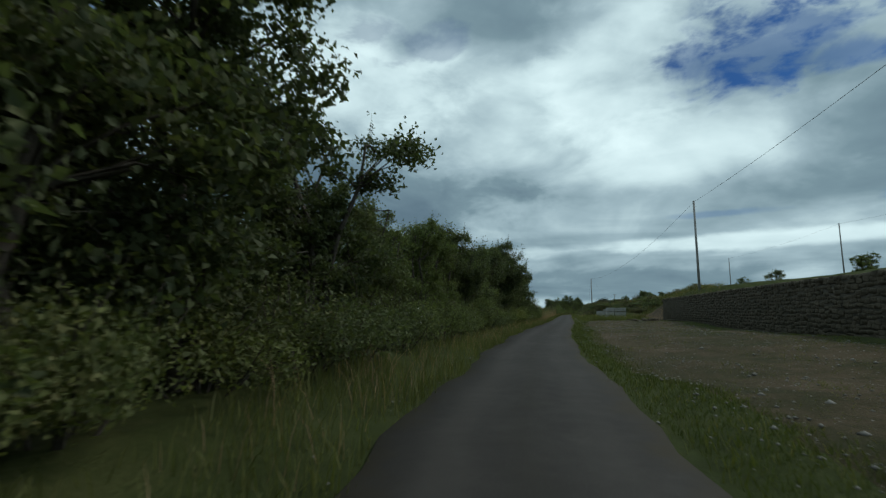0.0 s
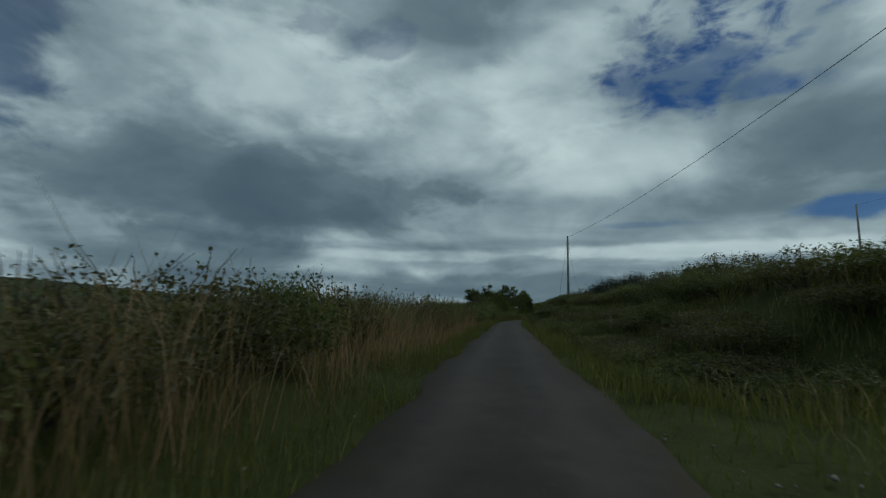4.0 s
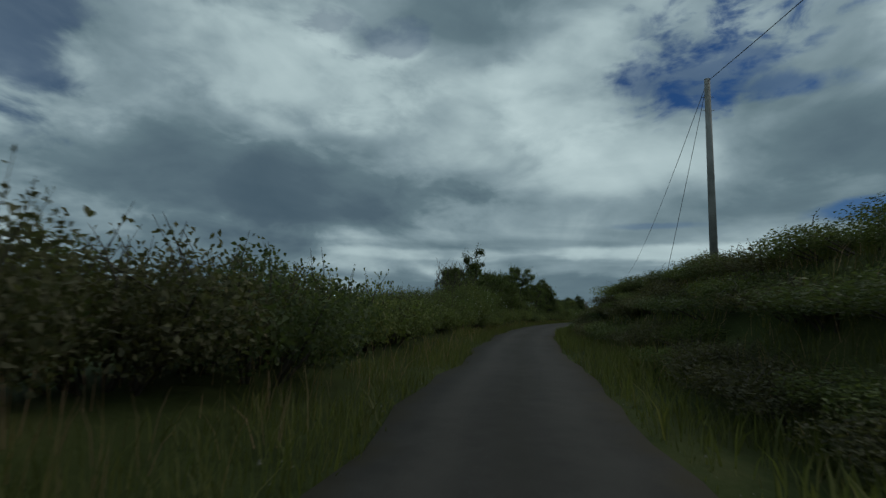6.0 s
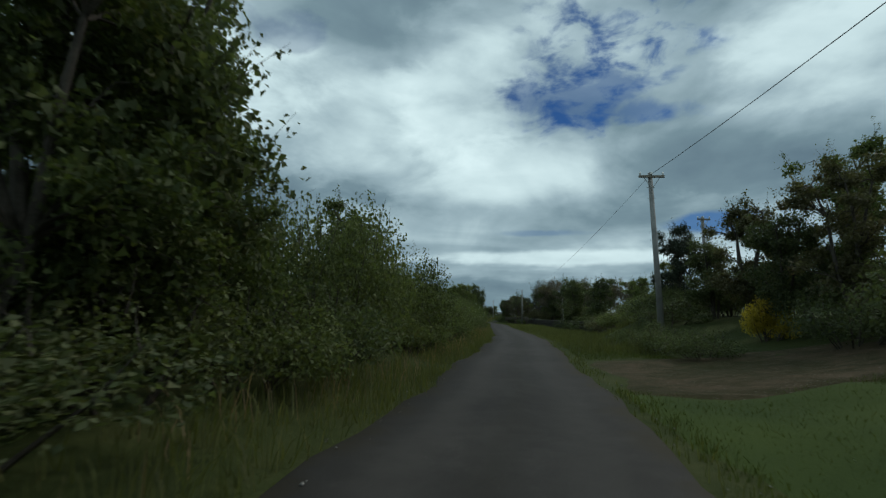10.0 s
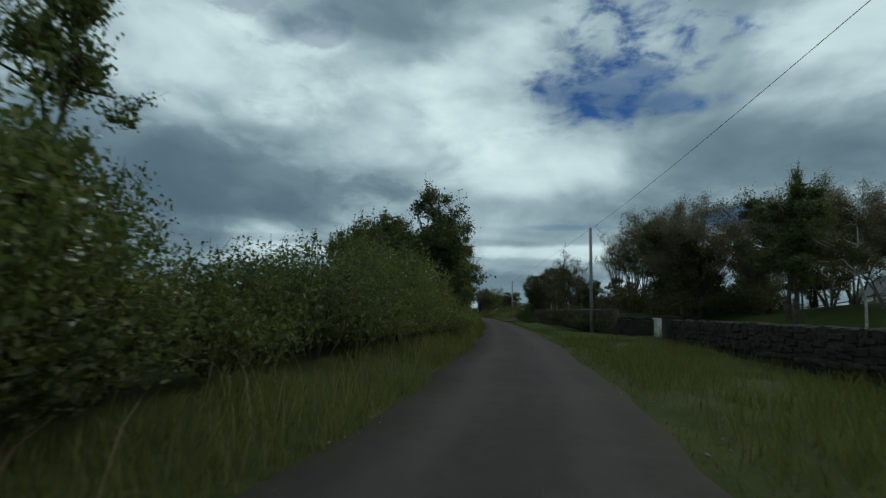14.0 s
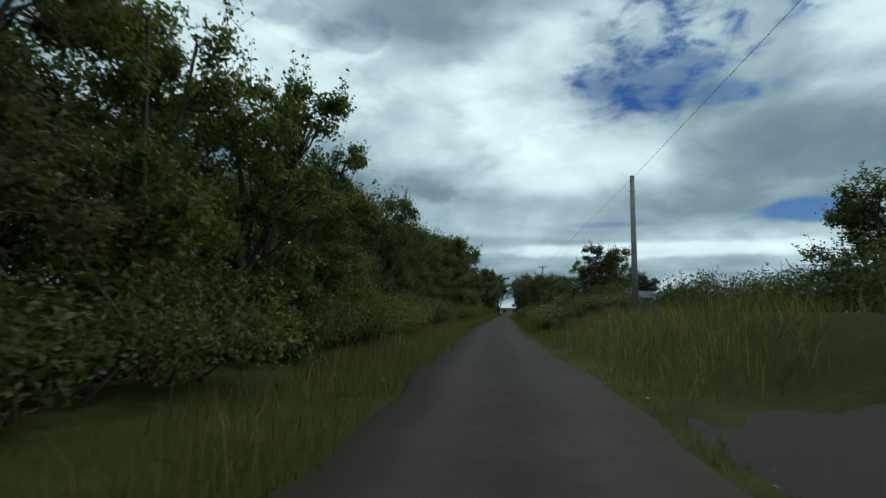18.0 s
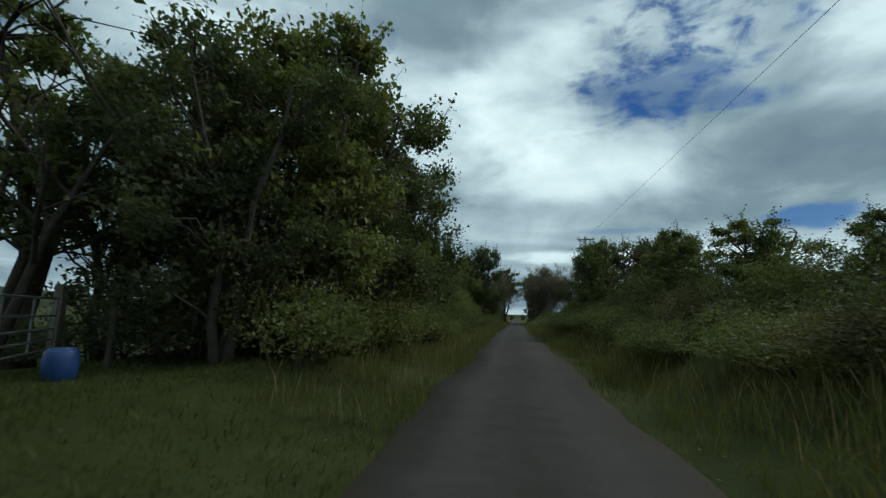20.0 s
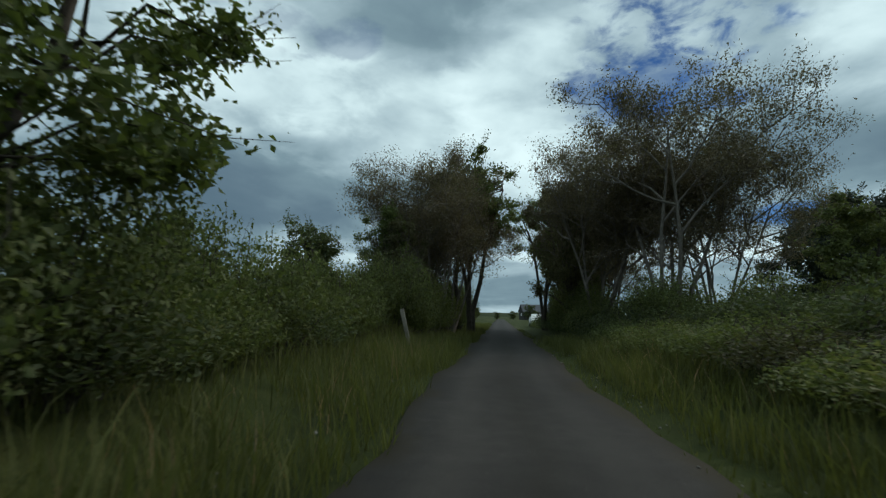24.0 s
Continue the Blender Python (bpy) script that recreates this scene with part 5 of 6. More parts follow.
# ---- grass ----
def grass(name, label, bands, density, tall, mat, seed, width=0.022, even=False):
    """Single bent blades scattered over bands (s0, s1, o0, o1)."""
    rng = np.random.default_rng(seed)
    S, O = [], []
    for s0, s1, o0, o1 in bands:
        k = int(abs((s1 - s0) * (o1 - o0)) * density)
        S.append(rng.uniform(s0, s1, k))
        O.append(rng.uniform(o0, o1, k))
    S, O = np.concatenate(S), np.concatenate(O)
    clump = np.sin(S * 1.7 + 2 * np.sin(O * 2.1)) + np.sin(S * 0.63 - O * 1.1) + rng.normal(0, 0.6, len(S))
    if even:
        clump = rng.normal(0, 0.5, len(S))
    keep = clump > -1.1
    S, O, clump = S[keep], O[keep], clump[keep]
    # on the hedge side the blades creep in to the road's edge
    O = np.where(O < 0, O + (road_edges(S)[0] + 1.86) * np.clip((O + 4.4) / 2, 0, 1), O)
    q = spot_at(S, O)
    base = np.stack([q[:, 0], q[:, 1], height(S, O) - 0.02], -1)
    k = len(S)
    h = tall * rng.uniform(0.45, 1.15, k) * (1 + 0.16 * np.clip(clump, -1, 2))
    a = rng.uniform(0, 6.28, k)
    w = np.stack([np.cos(a), np.sin(a), 0 * a], -1) * (width * rng.uniform(0.6, 1.4, k))[:, None]
    bend = rng.normal(0, 0.32, (k, 3)) * h[:, None]
    bend[:, 2] = h
    mid = base + bend * [0.35, 0.35, 0.6]
    tip = base + bend
    v = np.stack([base - w / 2, base + w / 2, mid + w * 0.4, tip, mid - w * 0.4], 1).reshape(-1, 3)
    i = np.arange(k)[:, None] * 5
    f = np.concatenate([i + [0, 1, 2], i + [0, 2, 4], i + [4, 2, 3]])
    return tagged(new(name, mesh_from(name, v, f, mat)), label, "grass", kind="stuff")


grass("verge_grass", "long uneven green grass along the foot of the hedge", [(-25, 60, -3.5, -1.85), (60, 240, -3.3, -1.85), (240, 384, -3.4, -1.85), (389, 520, -3.5, -1.8)], 125, 0.36, M_GRASS, 3, 0.014)
grass("dry_grass", "pale seeding grass stems among the hedge plants", [(0, 60, -3.3, -2.0), (62, 135, -4.4, -2.4), (135, 384, -3.2, -2.2), (389, 470, -3.4, -2.2)], 12, 0.62, M_STRAW, 4, 0.009)
grass("bank_grass", "tall rough grass on the bank", [(59, 71, 2.2, 10.6), (59, 71, 13.4, 19), (71, 97, 2.2, 19), (92, 166, 2.0, 8.5), (354, 376, 2.0, 8.0)], 42, 0.45, M_GRASS, 5)
grass("foot_grass", "lush long grass at the foot of the bank", [(92, 164, 1.6, 3.2)], 60, 0.45, M_GRASS, 15)
grass("edge_grass", "short grass creeping over the road edge", [(-20, 500, 1.5, 2.0), (-20, 500, -2.1, -1.75)], 70, 0.14, M_GRASS, 16, 0.016)
grass("mound_grass", "deep grass on the verge bank", [(430, 474, -4.2, -2.0), (425, 474, 2.0, 3.6)], 110, 0.6, M_GRASS, 17, 0.015)
grass("bank_straw", "dry seed heads on the grassy bank", [(59, 71, 3.0, 10.6), (59, 71, 13.4, 19), (71, 97, 3.0, 19), (92, 165, 2.6, 8.5), (354, 376, 2.4, 6.0), (376, 470, 2.2, 4.4)], 9, 0.65, M_STRAW, 6, 0.009)
grass("meadow_grass", "deep uncut meadow grass in front of the low wall", [(218, 298, 1.95, 6.9)], 95, 0.38, M_GRASS, 7, 0.015)
grass("roadside_grass", "thick green grass on the verge below the hedge", [(374, 480, 1.85, 3.9)], 120, 0.42, M_GRASS, 8, 0.015)
grass("short_grass", "short green lawn grass", [(164, 209.5, 1.7, 6.7), (216, 224, 1.9, 5.0), (308, 346, 1.9, 5.3), (298, 308, 2.0, 9.0), (383.5, 392, -8.0, -1.9), (-20, 58, 1.6, 3.0)], 230, 0.115, M_TURF, 9, 0.013, True)
grass("sparse_grass", "thin grass tufts in the gravel", [(-20, 58, 1.9, 11.3)], 130, 0.10, M_GRASS, 10, 0.012)


grass("heap_grass", "tall seeding grass on the heap in front of the blocks", [(57, 66, 3.0, 9.5), (66, 79, 3.0, 5.2)], 60, 0.75, M_GRASS, 18)
grass("cut_bank_straw", "thin dry grass on the cut earth bank", [(58.5, 71.5, 10.5, 13.6)], 16, 0.45, M_STRAW, 20, 0.012)
grass("wall_top_grass", "ragged grass hanging over the top of the old stone wall", [(-10, 60, 11.75, 14.5)], 45, 0.42, M_GRASS, 19)
grass("hedge_straw", "tall pale dead grass standing through the hedge", [(62, 122, -4.6, -2.6)], 60, 1.35, M_STRAW, 12, 0.014)


def pebbles(name, label, bands, density, size, mat, seed):
    """Loose stones lying on the ground."""
    rng = np.random.default_rng(seed)
    S = np.concatenate([rng.uniform(a, b, int((b - a) * abs(d - c) * density)) for a, b, c, d in bands])
    O = np.concatenate([rng.uniform(c, d, int((b - a) * abs(d - c) * density)) for a, b, c, d in bands])
    q = spot_at(S, O)
    k = len(S)
    r = size * rng.lognormal(0, 0.5, k)
    base = np.stack([q[:, 0], q[:, 1], np.maximum(height(S, O) + 0.05, np.where(np.abs(O) < 1.8, 0.035, -9)) + r * 0.1], -1)
    shape = np.array([(1, 0, 0), (0.3, 0.95, 0.1), (-0.8, 0.6, 0), (-0.9, -0.5, 0.1), (0.2, -1, 0), (0.1, 0.05, 0.75), (0, 0, -0.5)])
    a = rng.uniform(0, 6.28, k)
    c, s_ = np.cos(a)[:, None], np.sin(a)[:, None]
    pts = shape[None] * (1 + rng.normal(0, 0.18, (k, 7, 3))) * r[:, None, None]
    pts = np.stack([pts[..., 0] * c - pts[..., 1] * s_, pts[..., 0] * s_ + pts[..., 1] * c, pts[..., 2]], -1) + base[:, None]
    tri = np.array([(i, (i + 1) % 5, 5) for i in range(5)] + [((i + 1) % 5, i, 6) for i in range(5)])
    f = (tri[None] + 7 * np.arange(k)[:, None, None]).reshape(-1, 3)
    return tagged(new(name, mesh_from(name, pts.reshape(-1, 3), f, mat)), label, "stones", kind="stuff")


pebbles("gravel_stones", "loose pale stones scattered over the gravel verge", [(-12, 58, 2.2, 10.4), (79, 90, 2, 8)], 16, 0.017, M_PEBBLE, 31)
pebbles("edge_chippings", "grey chippings along the crumbling road edges", [(-12, 480, -2.0, -1.5), (-12, 480, 1.5, 2.0)], 9, 0.010, M_PEBBLE, 32)
rng_d = np.random.default_rng(33)
ds, do = rng_d.uniform(168, 207, 170), rng_d.uniform(2.1, 6.4, 170)
dq = spot_at(ds, do)
dv, df = leaves(rng_d, np.stack([dq[:, 0], dq[:, 1], height(ds, do) + 0.10], -1), 0.022, 0.021, 3.0, 0.05)
tagged(new("lawn_daisies", mesh_from("lawn_daisies", dv, df, M_PETAL)), "small white daisies dotted over the lawn", "daisies", kind="stuff")


# ---- walls ----
def stone_mesh(seed, rough=0.12, mat=None):
    rng = np.random.default_rng(seed)
    bm = bmesh.new()
    bmesh.ops.create_cube(bm, size=1.0)
    bmesh.ops.bevel(bm, geom=bm.edges[:], offset=0.16, segments=1, affect="EDGES")
    for v in bm.verts:
        v.co += Vector(rng.normal(0, rough * 0.45, 3))
    return bm_mesh("stone", bm, mat or M_STONE)


STONES = [stone_mesh(60 + k) for k in range(10)]
# same shapes in the darkened stone, for walls that stand in shade
SHADED_STONES = [stone_mesh(60 + k, mat=M_STONE_SHADED) for k in range(10)]


def run_of(s0, s1, o0, o1, step_m=1.0):
    ss = np.arange(s0, s1 + step_m / 2, step_m)
    return ss, np.interp(ss, [s0, s1], [o0, o1])


def wall_core(name, label, s0, s1, o0, o1, thick, top, mat, coping=None):
    """A wall that follows the lane; top is its height above datum."""
    ss, oo = run_of(s0, s1, o0, o1)
    rows = []
    for du, zz in ((0, -0.3), (0, 1), (thick, 1), (thick, -0.3)):
        q = spot_at(ss, oo + du)
        z = np.where(zz < 0, height(ss, oo) + zz, top + 0.03 * np.sin(ss * 1.3)) if zz < 0 else np.full(len(ss), top) + 0.03 * np.sin(ss * 1.3)
        rows.append(np.stack([q[:, 0], q[:, 1], z], -1))
    v = np.stack(rows, 1).reshape(-1, 3)
    i, j = np.meshgrid(np.arange(len(ss) - 1), np.arange(4), indexing="ij")
    a, b = (i * 4 + j).ravel(), (i * 4 + (j + 1) % 4).ravel()
    f = np.concatenate([np.stack([a, b, b + 4, a + 4], -1), [[0, 3, 2, 1], [len(v) - 4, len(v) - 3, len(v) - 2, len(v) - 1]]])
    ob = new(name, mesh_from(name, v, f, mat))
    return tagged(ob, label, "wall", kind="structure")


def lay_stones(wall, s0, s1, o0, o1, top, course, long, seed, limit=300, near=None, cope=True, stones=None, proud=1.0):
    """Stones in uneven courses on the lane-side face; the far rest is joined."""
    stones = stones or STONES
    rng = np.random.default_rng(seed)
    spots = []
    z = None
    rows_n = int((top - 0.2) / course) + 1
    for r in range(rows_n + (1 if cope else 0)):
        s = s0 + rng.uniform(0, long)
        while s < s1 - long * 0.4:
            L = long * rng.uniform(0.55, 1.5)
            o = float(np.interp(s, [s0, s1], [o0, o1]))
            ground = float(height(s, o - 0.1))
            zz = top - course * (r - 0.5 if cope else r + 0.5) + rng.normal(0, 0.035)
            hh = course * rng.uniform(0.6, 1.12)
            if cope and r == 0:
                hh, zz = course * rng.uniform(0.9, 1.5), top + course * 0.35
            if zz > ground - 0.05:
                spots.append((s + L / 2, o, zz, L * 0.94, hh, rng.uniform(0.03, 0.07) * proud, rng.integers(10), cope and r == 0))
            s += L
    near = near or (s0, s1)
    chosen = [q for q in spots if near[0] <= q[0] <= near[1]][:limit]
    chosen_set = set(map(id, chosen))
    rest = []
    for q in spots:
        s, o, zz, L, hh, dd, k, top_row = q
        p0, d0 = centre(np.array(s))
        xy = spot_at(np.array(s), np.array(o))
        turn = math.atan2(d0[1], d0[0]) - math.atan2(o1 - o0, s1 - s0)
        depth = 0.5 if top_row else dd * 2
        m = Matrix.Translation((xy[0], xy[1], zz)) @ Matrix.Rotation(turn, 4, "Z") @ Matrix.Translation((0, -0.22 if top_row else 0.0, 0)) @ Matrix.Rotation(rng.normal(0, 0.03), 4, "Y") @ Matrix.Diagonal((L, depth, hh, 1))
        if id(q) in chosen_set:
            ob = new("coping_stone" if top_row else "stone", stones[k])
            ob.parent = wall
            ob.matrix_basis = m
        else:
            rest.append((m, k))
    if rest:
        vs, fs, c = [], [], 0
        tri = {}
        for m, k in rest:
            if k not in tri:
                me = stones[k]
                me.calc_loop_triangles()
                tri[k] = (np.array([v.co[:] for v in me.vertices]), np.array([t.vertices[:] for t in me.loop_triangles]))
            a, b = tri[k]
            mm = np.array(m)
            vs.append(a @ mm[:3, :3].T + mm[:3, 3])
            fs.append(b + c)
            c += len(a)
        ob = part("stonework", mesh_from("stonework", np.concatenate(vs), np.concatenate(fs), stones[0].materials[0]), wall)
        tagged(ob, kind="stuff")


rng_r = random.Random(9)
for k in range(22):
    s, o = rng_r.uniform(50, 58), rng_r.uniform(7.2, 11.0)
    q = spot_at(np.array(s), np.array(o))
    w = rng_r.uniform(0.22, 0.62)
    ob = new("rubble_stone", STONES[k % 10])
    ob.matrix_basis = Matrix.Translation((q[0], q[1], float(height(s, o)) + 0.05 + w * 0.12)) @ Matrix.Rotation(k * 1.3, 4, "Z") @ Matrix.Rotation(rng_r.uniform(-0.3, 0.3), 4, "X") @ Matrix.Diagonal((w, w * 0.7, w * 0.45, 1))
    tagged(ob, "rough grey field stone lying on the gravel", "stone", "loose rubble at the end of the wall")


# ---- poles and cables ----
POLE_TOPS = {}


def pole(key, s, o, top, arm=0.0, lean=0.0, label="weathered grey wooden utility pole"):
    q = spot_at(np.array(float(s)), np.array(float(o)))
    z0 = float(height(s, o))
    root = thing("utility_pole", label, "utility pole", Matrix.Translation((q[0], q[1], z0)), "poles along the lane")
    tall = top - z0
    lean_m = Matrix.Rotation(radians(lean), 4, "Y")
    part("shaft", bm_mesh("shaft", rod(0.155, 0.105, tall + 0.5, 12), M_POLE, True), root, at=lean_m @ Matrix.Translation((0, 0, -0.5)))
    bm = bmesh.new()
    bmesh.ops.create_cone(bm, cap_ends=True, segments=10, radius1=0.115, radius2=0.02, depth=0.07)
    part("cap", bm_mesh("cap", bm, M_STEEL, True), root, at=lean_m @ Matrix.Translation((0, 0, tall + 0.03)))
    for k, zz in enumerate((0.75, 1.3)):
        part("step_bolt", bm_mesh("step_bolt", rod(0.014, 0.014, 0.42, 6), M_STEEL), root, at=lean_m @ Matrix.Translation((-0.21, 0, tall - zz)) @ Matrix.Rotation(radians(90), 4, "Y"))
    if arm:
        part("crossarm", bm_mesh("crossarm", box(arm, 0.10, 0.12, 0.012), M_WOOD), root, at=lean_m @ Matrix.Translation((0, -0.16, tall - 0.28)))
        for x in (-arm * 0.45, 0.0, arm * 0.45):
            bm = rod(0.035, 0.05, 0.16, 8)
            part("insulator", bm_mesh("insulator", bm, M_WHITE, True), root, at=lean_m @ Matrix.Translation((x, -0.16, tall - 0.16)))
        for x in (-1, 1):
            v, f = tubes([([(x * arm * 0.32, -0.17, tall - 0.26), (0, -0.13, tall - 0.85)], [0.02, 0.02])], 6)
            part("brace", mesh_from("brace", v, f, M_STEEL), root, at=lean_m)
    tip = Matrix.Translation((q[0], q[1], z0)) @ lean_m @ Vector((0, 0, tall - 0.1))
    POLE_TOPS[key] = tip
    return root


def cable(a, b, sag=0.8, r=0.013, label="thin black overhead cable"):
    a, b = Vector(a), Vector(b)
    pts = [a.lerp(b, u) - Vector((0, 0, 4 * sag * u * (1 - u))) for u in np.linspace(0, 1, 25)]
    v, f = tubes([(pts, [r] * 25)], 5)
    tagged(new("overhead_cable", mesh_from("overhead_cable", v, f, M_WIRE, True)), label, "cable", "cables between the poles")


pole("before", -6, 15.0, 13.6)
pole("a", 61.6, 16.0, 14.7)
pole("b", 119.3, 58.4, 20.5)
pole("b2", 160.0, 46.0, 17.0)
pole("c", 144.0, 7.2, 10.8)
pole("d", 224.3, 6.65, 8.75, 1.3, -1.5, "weathered utility pole with a short wooden crossarm")
pole("e", 237.5, 14.4, 9.4, 1.0)
pole("f", 310.8, 6.5, 8.1)
pole("g", 370.3, 6.6, 7.75)
pole("h", 429.3, 7.2, 9.1, 1.5, -2.0, "utility pole with a wooden crossarm and loose cable")
pole("b0", 40.0, 75.0, 21.5)
for a, b, g, r in (("before", "a", 0.7, 0.014), ("a", "c", 2.2, 0.014), ("c", "d", 1.9, 0.013), ("d", "f", 1.5, 0.008), ("f", "g", 0.1, 0.007), ("g", "h", 0.1, 0.007),
                   ("b", "b2", 0.6, 0.012), ("b0", "b", 1.0, 0.012)):
    cable(POLE_TOPS[a], POLE_TOPS[b], g, r)
# stay wire of the pole on the bank
stay = spot_at(np.array(147.4), np.array(6.2))
cable(POLE_TOPS["c"], (stay[0], stay[1], float(height(147.4, 6.2))), 0.05, 0.011, "taut grey stay wire anchored in the bank")


# ---- concrete blocks on pallets ----
def block_stack(s, o, cols, rows_n, layers, turn, label):
    q = spot_at(np.array(float(s)), np.array(float(o)))
    root = thing("block_stack", label, "concrete blocks", Matrix.Translation((q[0], q[1], float(height(s, o)))) @ Matrix.Rotation(radians(turn), 4, "Z"), "stacks of concrete blocks")
    bw, bd, bh = 0.46, 0.115, 0.225
    me = bm_mesh("block", box(bw - 0.012, bd - 0.008, bh - 0.008, 0.006), M_BLOCK)
    slat = bm_mesh("pallet_board", box(cols * bw, 0.10, 0.022, 0.003), M_WOOD)
    bearer = bm_mesh("pallet_bearer", box(0.10, rows_n * bd, 0.09, 0.004), M_WOOD)
    rng = random.Random(int(s))
    z = 0.0
    for layer in range(layers):
        if layer % 4 == 0:
            for c in range(3):
                part("pallet_bearer", bearer, root, at=Matrix.Translation(((c - 1) * (cols * bw / 2 - 0.06), 0, z)))
            for r in range(6):
                part("pallet_board", slat, root, at=Matrix.Translation((0, (r - 2.5) * rows_n * bd / 6.2, z + 0.09)))
            z += 0.115
        for c in range(cols):
            for r in range(rows_n):
                if 0 < layer < layers - 1 and 0 < c < cols - 1 and 0 < r < rows_n - 1:
                    continue
                if layer == layers - 1 and rng.random() < 0.04:
                    continue
                part("block", me, root, at=Matrix.Translation(((c - (cols - 1) / 2) * bw + rng.uniform(-0.008, 0.008), (r - (rows_n - 1) / 2) * bd, z)))
        z += bh
    return root


block_stack(66.4, 6.2, 2, 10, 6, 6, "double stack of pale grey concrete blocks on wooden pallets")
block_stack(66.9, 7.5, 3, 9, 6, 6, "tall stack of pale grey concrete blocks on wooden pallets")
block_stack(71.2, 6.5, 3, 10, 5, 14, "single pallet of grey concrete blocks in long grass")
block_stack(76.5, 5.8, 3, 10, 4, 4, "pallet of grey concrete blocks beside the drive")


# ---- field gate ----
def field_gate(s, o0, s1, o1, label):
    a, b = spot_at(np.array(s), np.array(o0)), spot_at(np.array(s1), np.array(o1))
    L = float(np.linalg.norm(b - a))
    turn = math.atan2(b[1] - a[1], b[0] - a[0])
    base = Matrix.Translation((a[0], a[1], float(height(s, o0)))) @ Matrix.Rotation(turn, 4, "Z")
    root = thing("field_gate", label, "gate", base)
    for k, zz in enumerate((0.18, 0.36, 0.56, 0.80, 1.12)):
        part("rail", bm_mesh("rail", rod(0.02, 0.02, L - 0.3, 8), M_STEEL, True), root, at=Matrix.Translation((0.15, 0, zz)) @ Matrix.Rotation(radians(90), 4, "Y"))
    for x in (0.15, L * 0.33, L * 0.66, L - 0.15):
        part("upright", bm_mesh("upright", box(0.04, 0.03, 1.0, 0.004), M_STEEL), root, at=Matrix.Translation((x, 0, 0.15)))
    for key, p in (("near", a), ("far", b)):
        post = new("gate_post", bm_mesh("gate_post", box(0.17, 0.17, 1.75, 0.02), M_WOOD))
        post.matrix_basis = Matrix.Translation((p[0], p[1], float(height(s, o0)) - 0.35)) @ Matrix.Rotation(0.2, 4, "Z")
        tagged(post, "square weathered wooden gate post", "post", "gate posts at the field")


field_gate(388.0, -6.4, 385.4, -9.4, "closed galvanised steel five-bar field gate")
field_gate(388.5, -6.7, 391.6, -8.7, "open rusty steel field gate swung into the field")


def barrel(s, o):
    q = spot_at(np.array(s), np.array(o))
    root = thing("plastic_barrel", "blue plastic barrel standing in the grass by the gate", "barrel", Matrix.Translation((q[0], q[1], float(height(s, o)) - 0.02)) @ Matrix.Scale(0.72, 4))
    prof = [(0.0, 0.0), (0.24, 0.0), (0.27, 0.04), (0.29, 0.2), (0.30, 0.3), (0.29, 0.42), (0.27, 0.56), (0.24, 0.6), (0.0, 0.6)]
    bm = bmesh.new()
    vs = [bm.verts.new((r, 0, z)) for r, z in prof]
    es = [bm.edges.new((vs[i], vs[i + 1])) for i in range(len(vs) - 1)]
    bmesh.ops.spin(bm, geom=vs + es, cent=(0, 0, 0), axis=(0, 0, 1), angle=2 * math.pi, steps=20)
    bmesh.ops.remove_doubles(bm, verts=bm.verts, dist=1e-4)
    part("drum", bm_mesh("drum", bm, M_BLUE, True), root)
    part("lid", bm_mesh("lid", rod(0.22, 0.2, 0.03, 18), M_BLUE), root, at=Matrix.Translation((0, 0, 0.6)))


barrel(389.5, -6.2)


def lone_post(s, o, tall, lean, mat, label, wide=0.09):
    q = spot_at(np.array(float(s)), np.array(float(o)))
    bm = box(wide, wide * 0.8, tall + 0.3, 0.012)
    ob = new("marker_post", bm_mesh("marker_post", bm, mat))
    ob.matrix_basis = Matrix.Translation((q[0], q[1], float(height(s, o)))) @ Matrix.Rotation(radians(lean), 4, "Y") @ Matrix.Translation((0, 0, -0.3))
    tagged(ob, label, "post")


lone_post(391.0, -6.9, 1.0, 2, M_BARK, "thin dark wooden fence post behind the barrel", 0.10)
lone_post(470.6, -2.8, 1.2, -14, M_WOOD, "pale leaning wooden post in the verge", 0.12)
lone_post(106.5, 4.4, 0.75, 3, M_WHITE, "small white marker post on the bank", 0.07)


# ---- gate pillars ----
def pillar(s, o, w, d, tall, mat, label):
    q = spot_at(np.array(float(s)), np.array(float(o)))
    p0, d0 = centre(np.array(float(s)))
    base = Matrix.Translation((q[0], q[1], float(height(s, o)))) @ Matrix.Rotation(math.atan2(d0[1], d0[0]), 4, "Z")
    root = thing("gate_pillar", label, "gate pillar", base, "pillars of the garden entrance")
    part("shaft", bm_mesh("shaft", box(d, w, tall + 0.2, 0.025), mat), root, at=Matrix.Translation((0, 0, -0.2)))
    part("cap", bm_mesh("cap", box(d + 0.12, w + 0.12, 0.08, 0.02), mat), root, at=Matrix.Translation((0, 0, tall)))


pillar(305.2, 9.6, 0.62, 0.62, 1.15, M_WHITE, "squat white painted gate pillar with a flat cap")
pillar(297.6, 7.4, 0.6, 0.5, 1.15, M_RENDER, "dark rendered pillar at the end of the low wall")


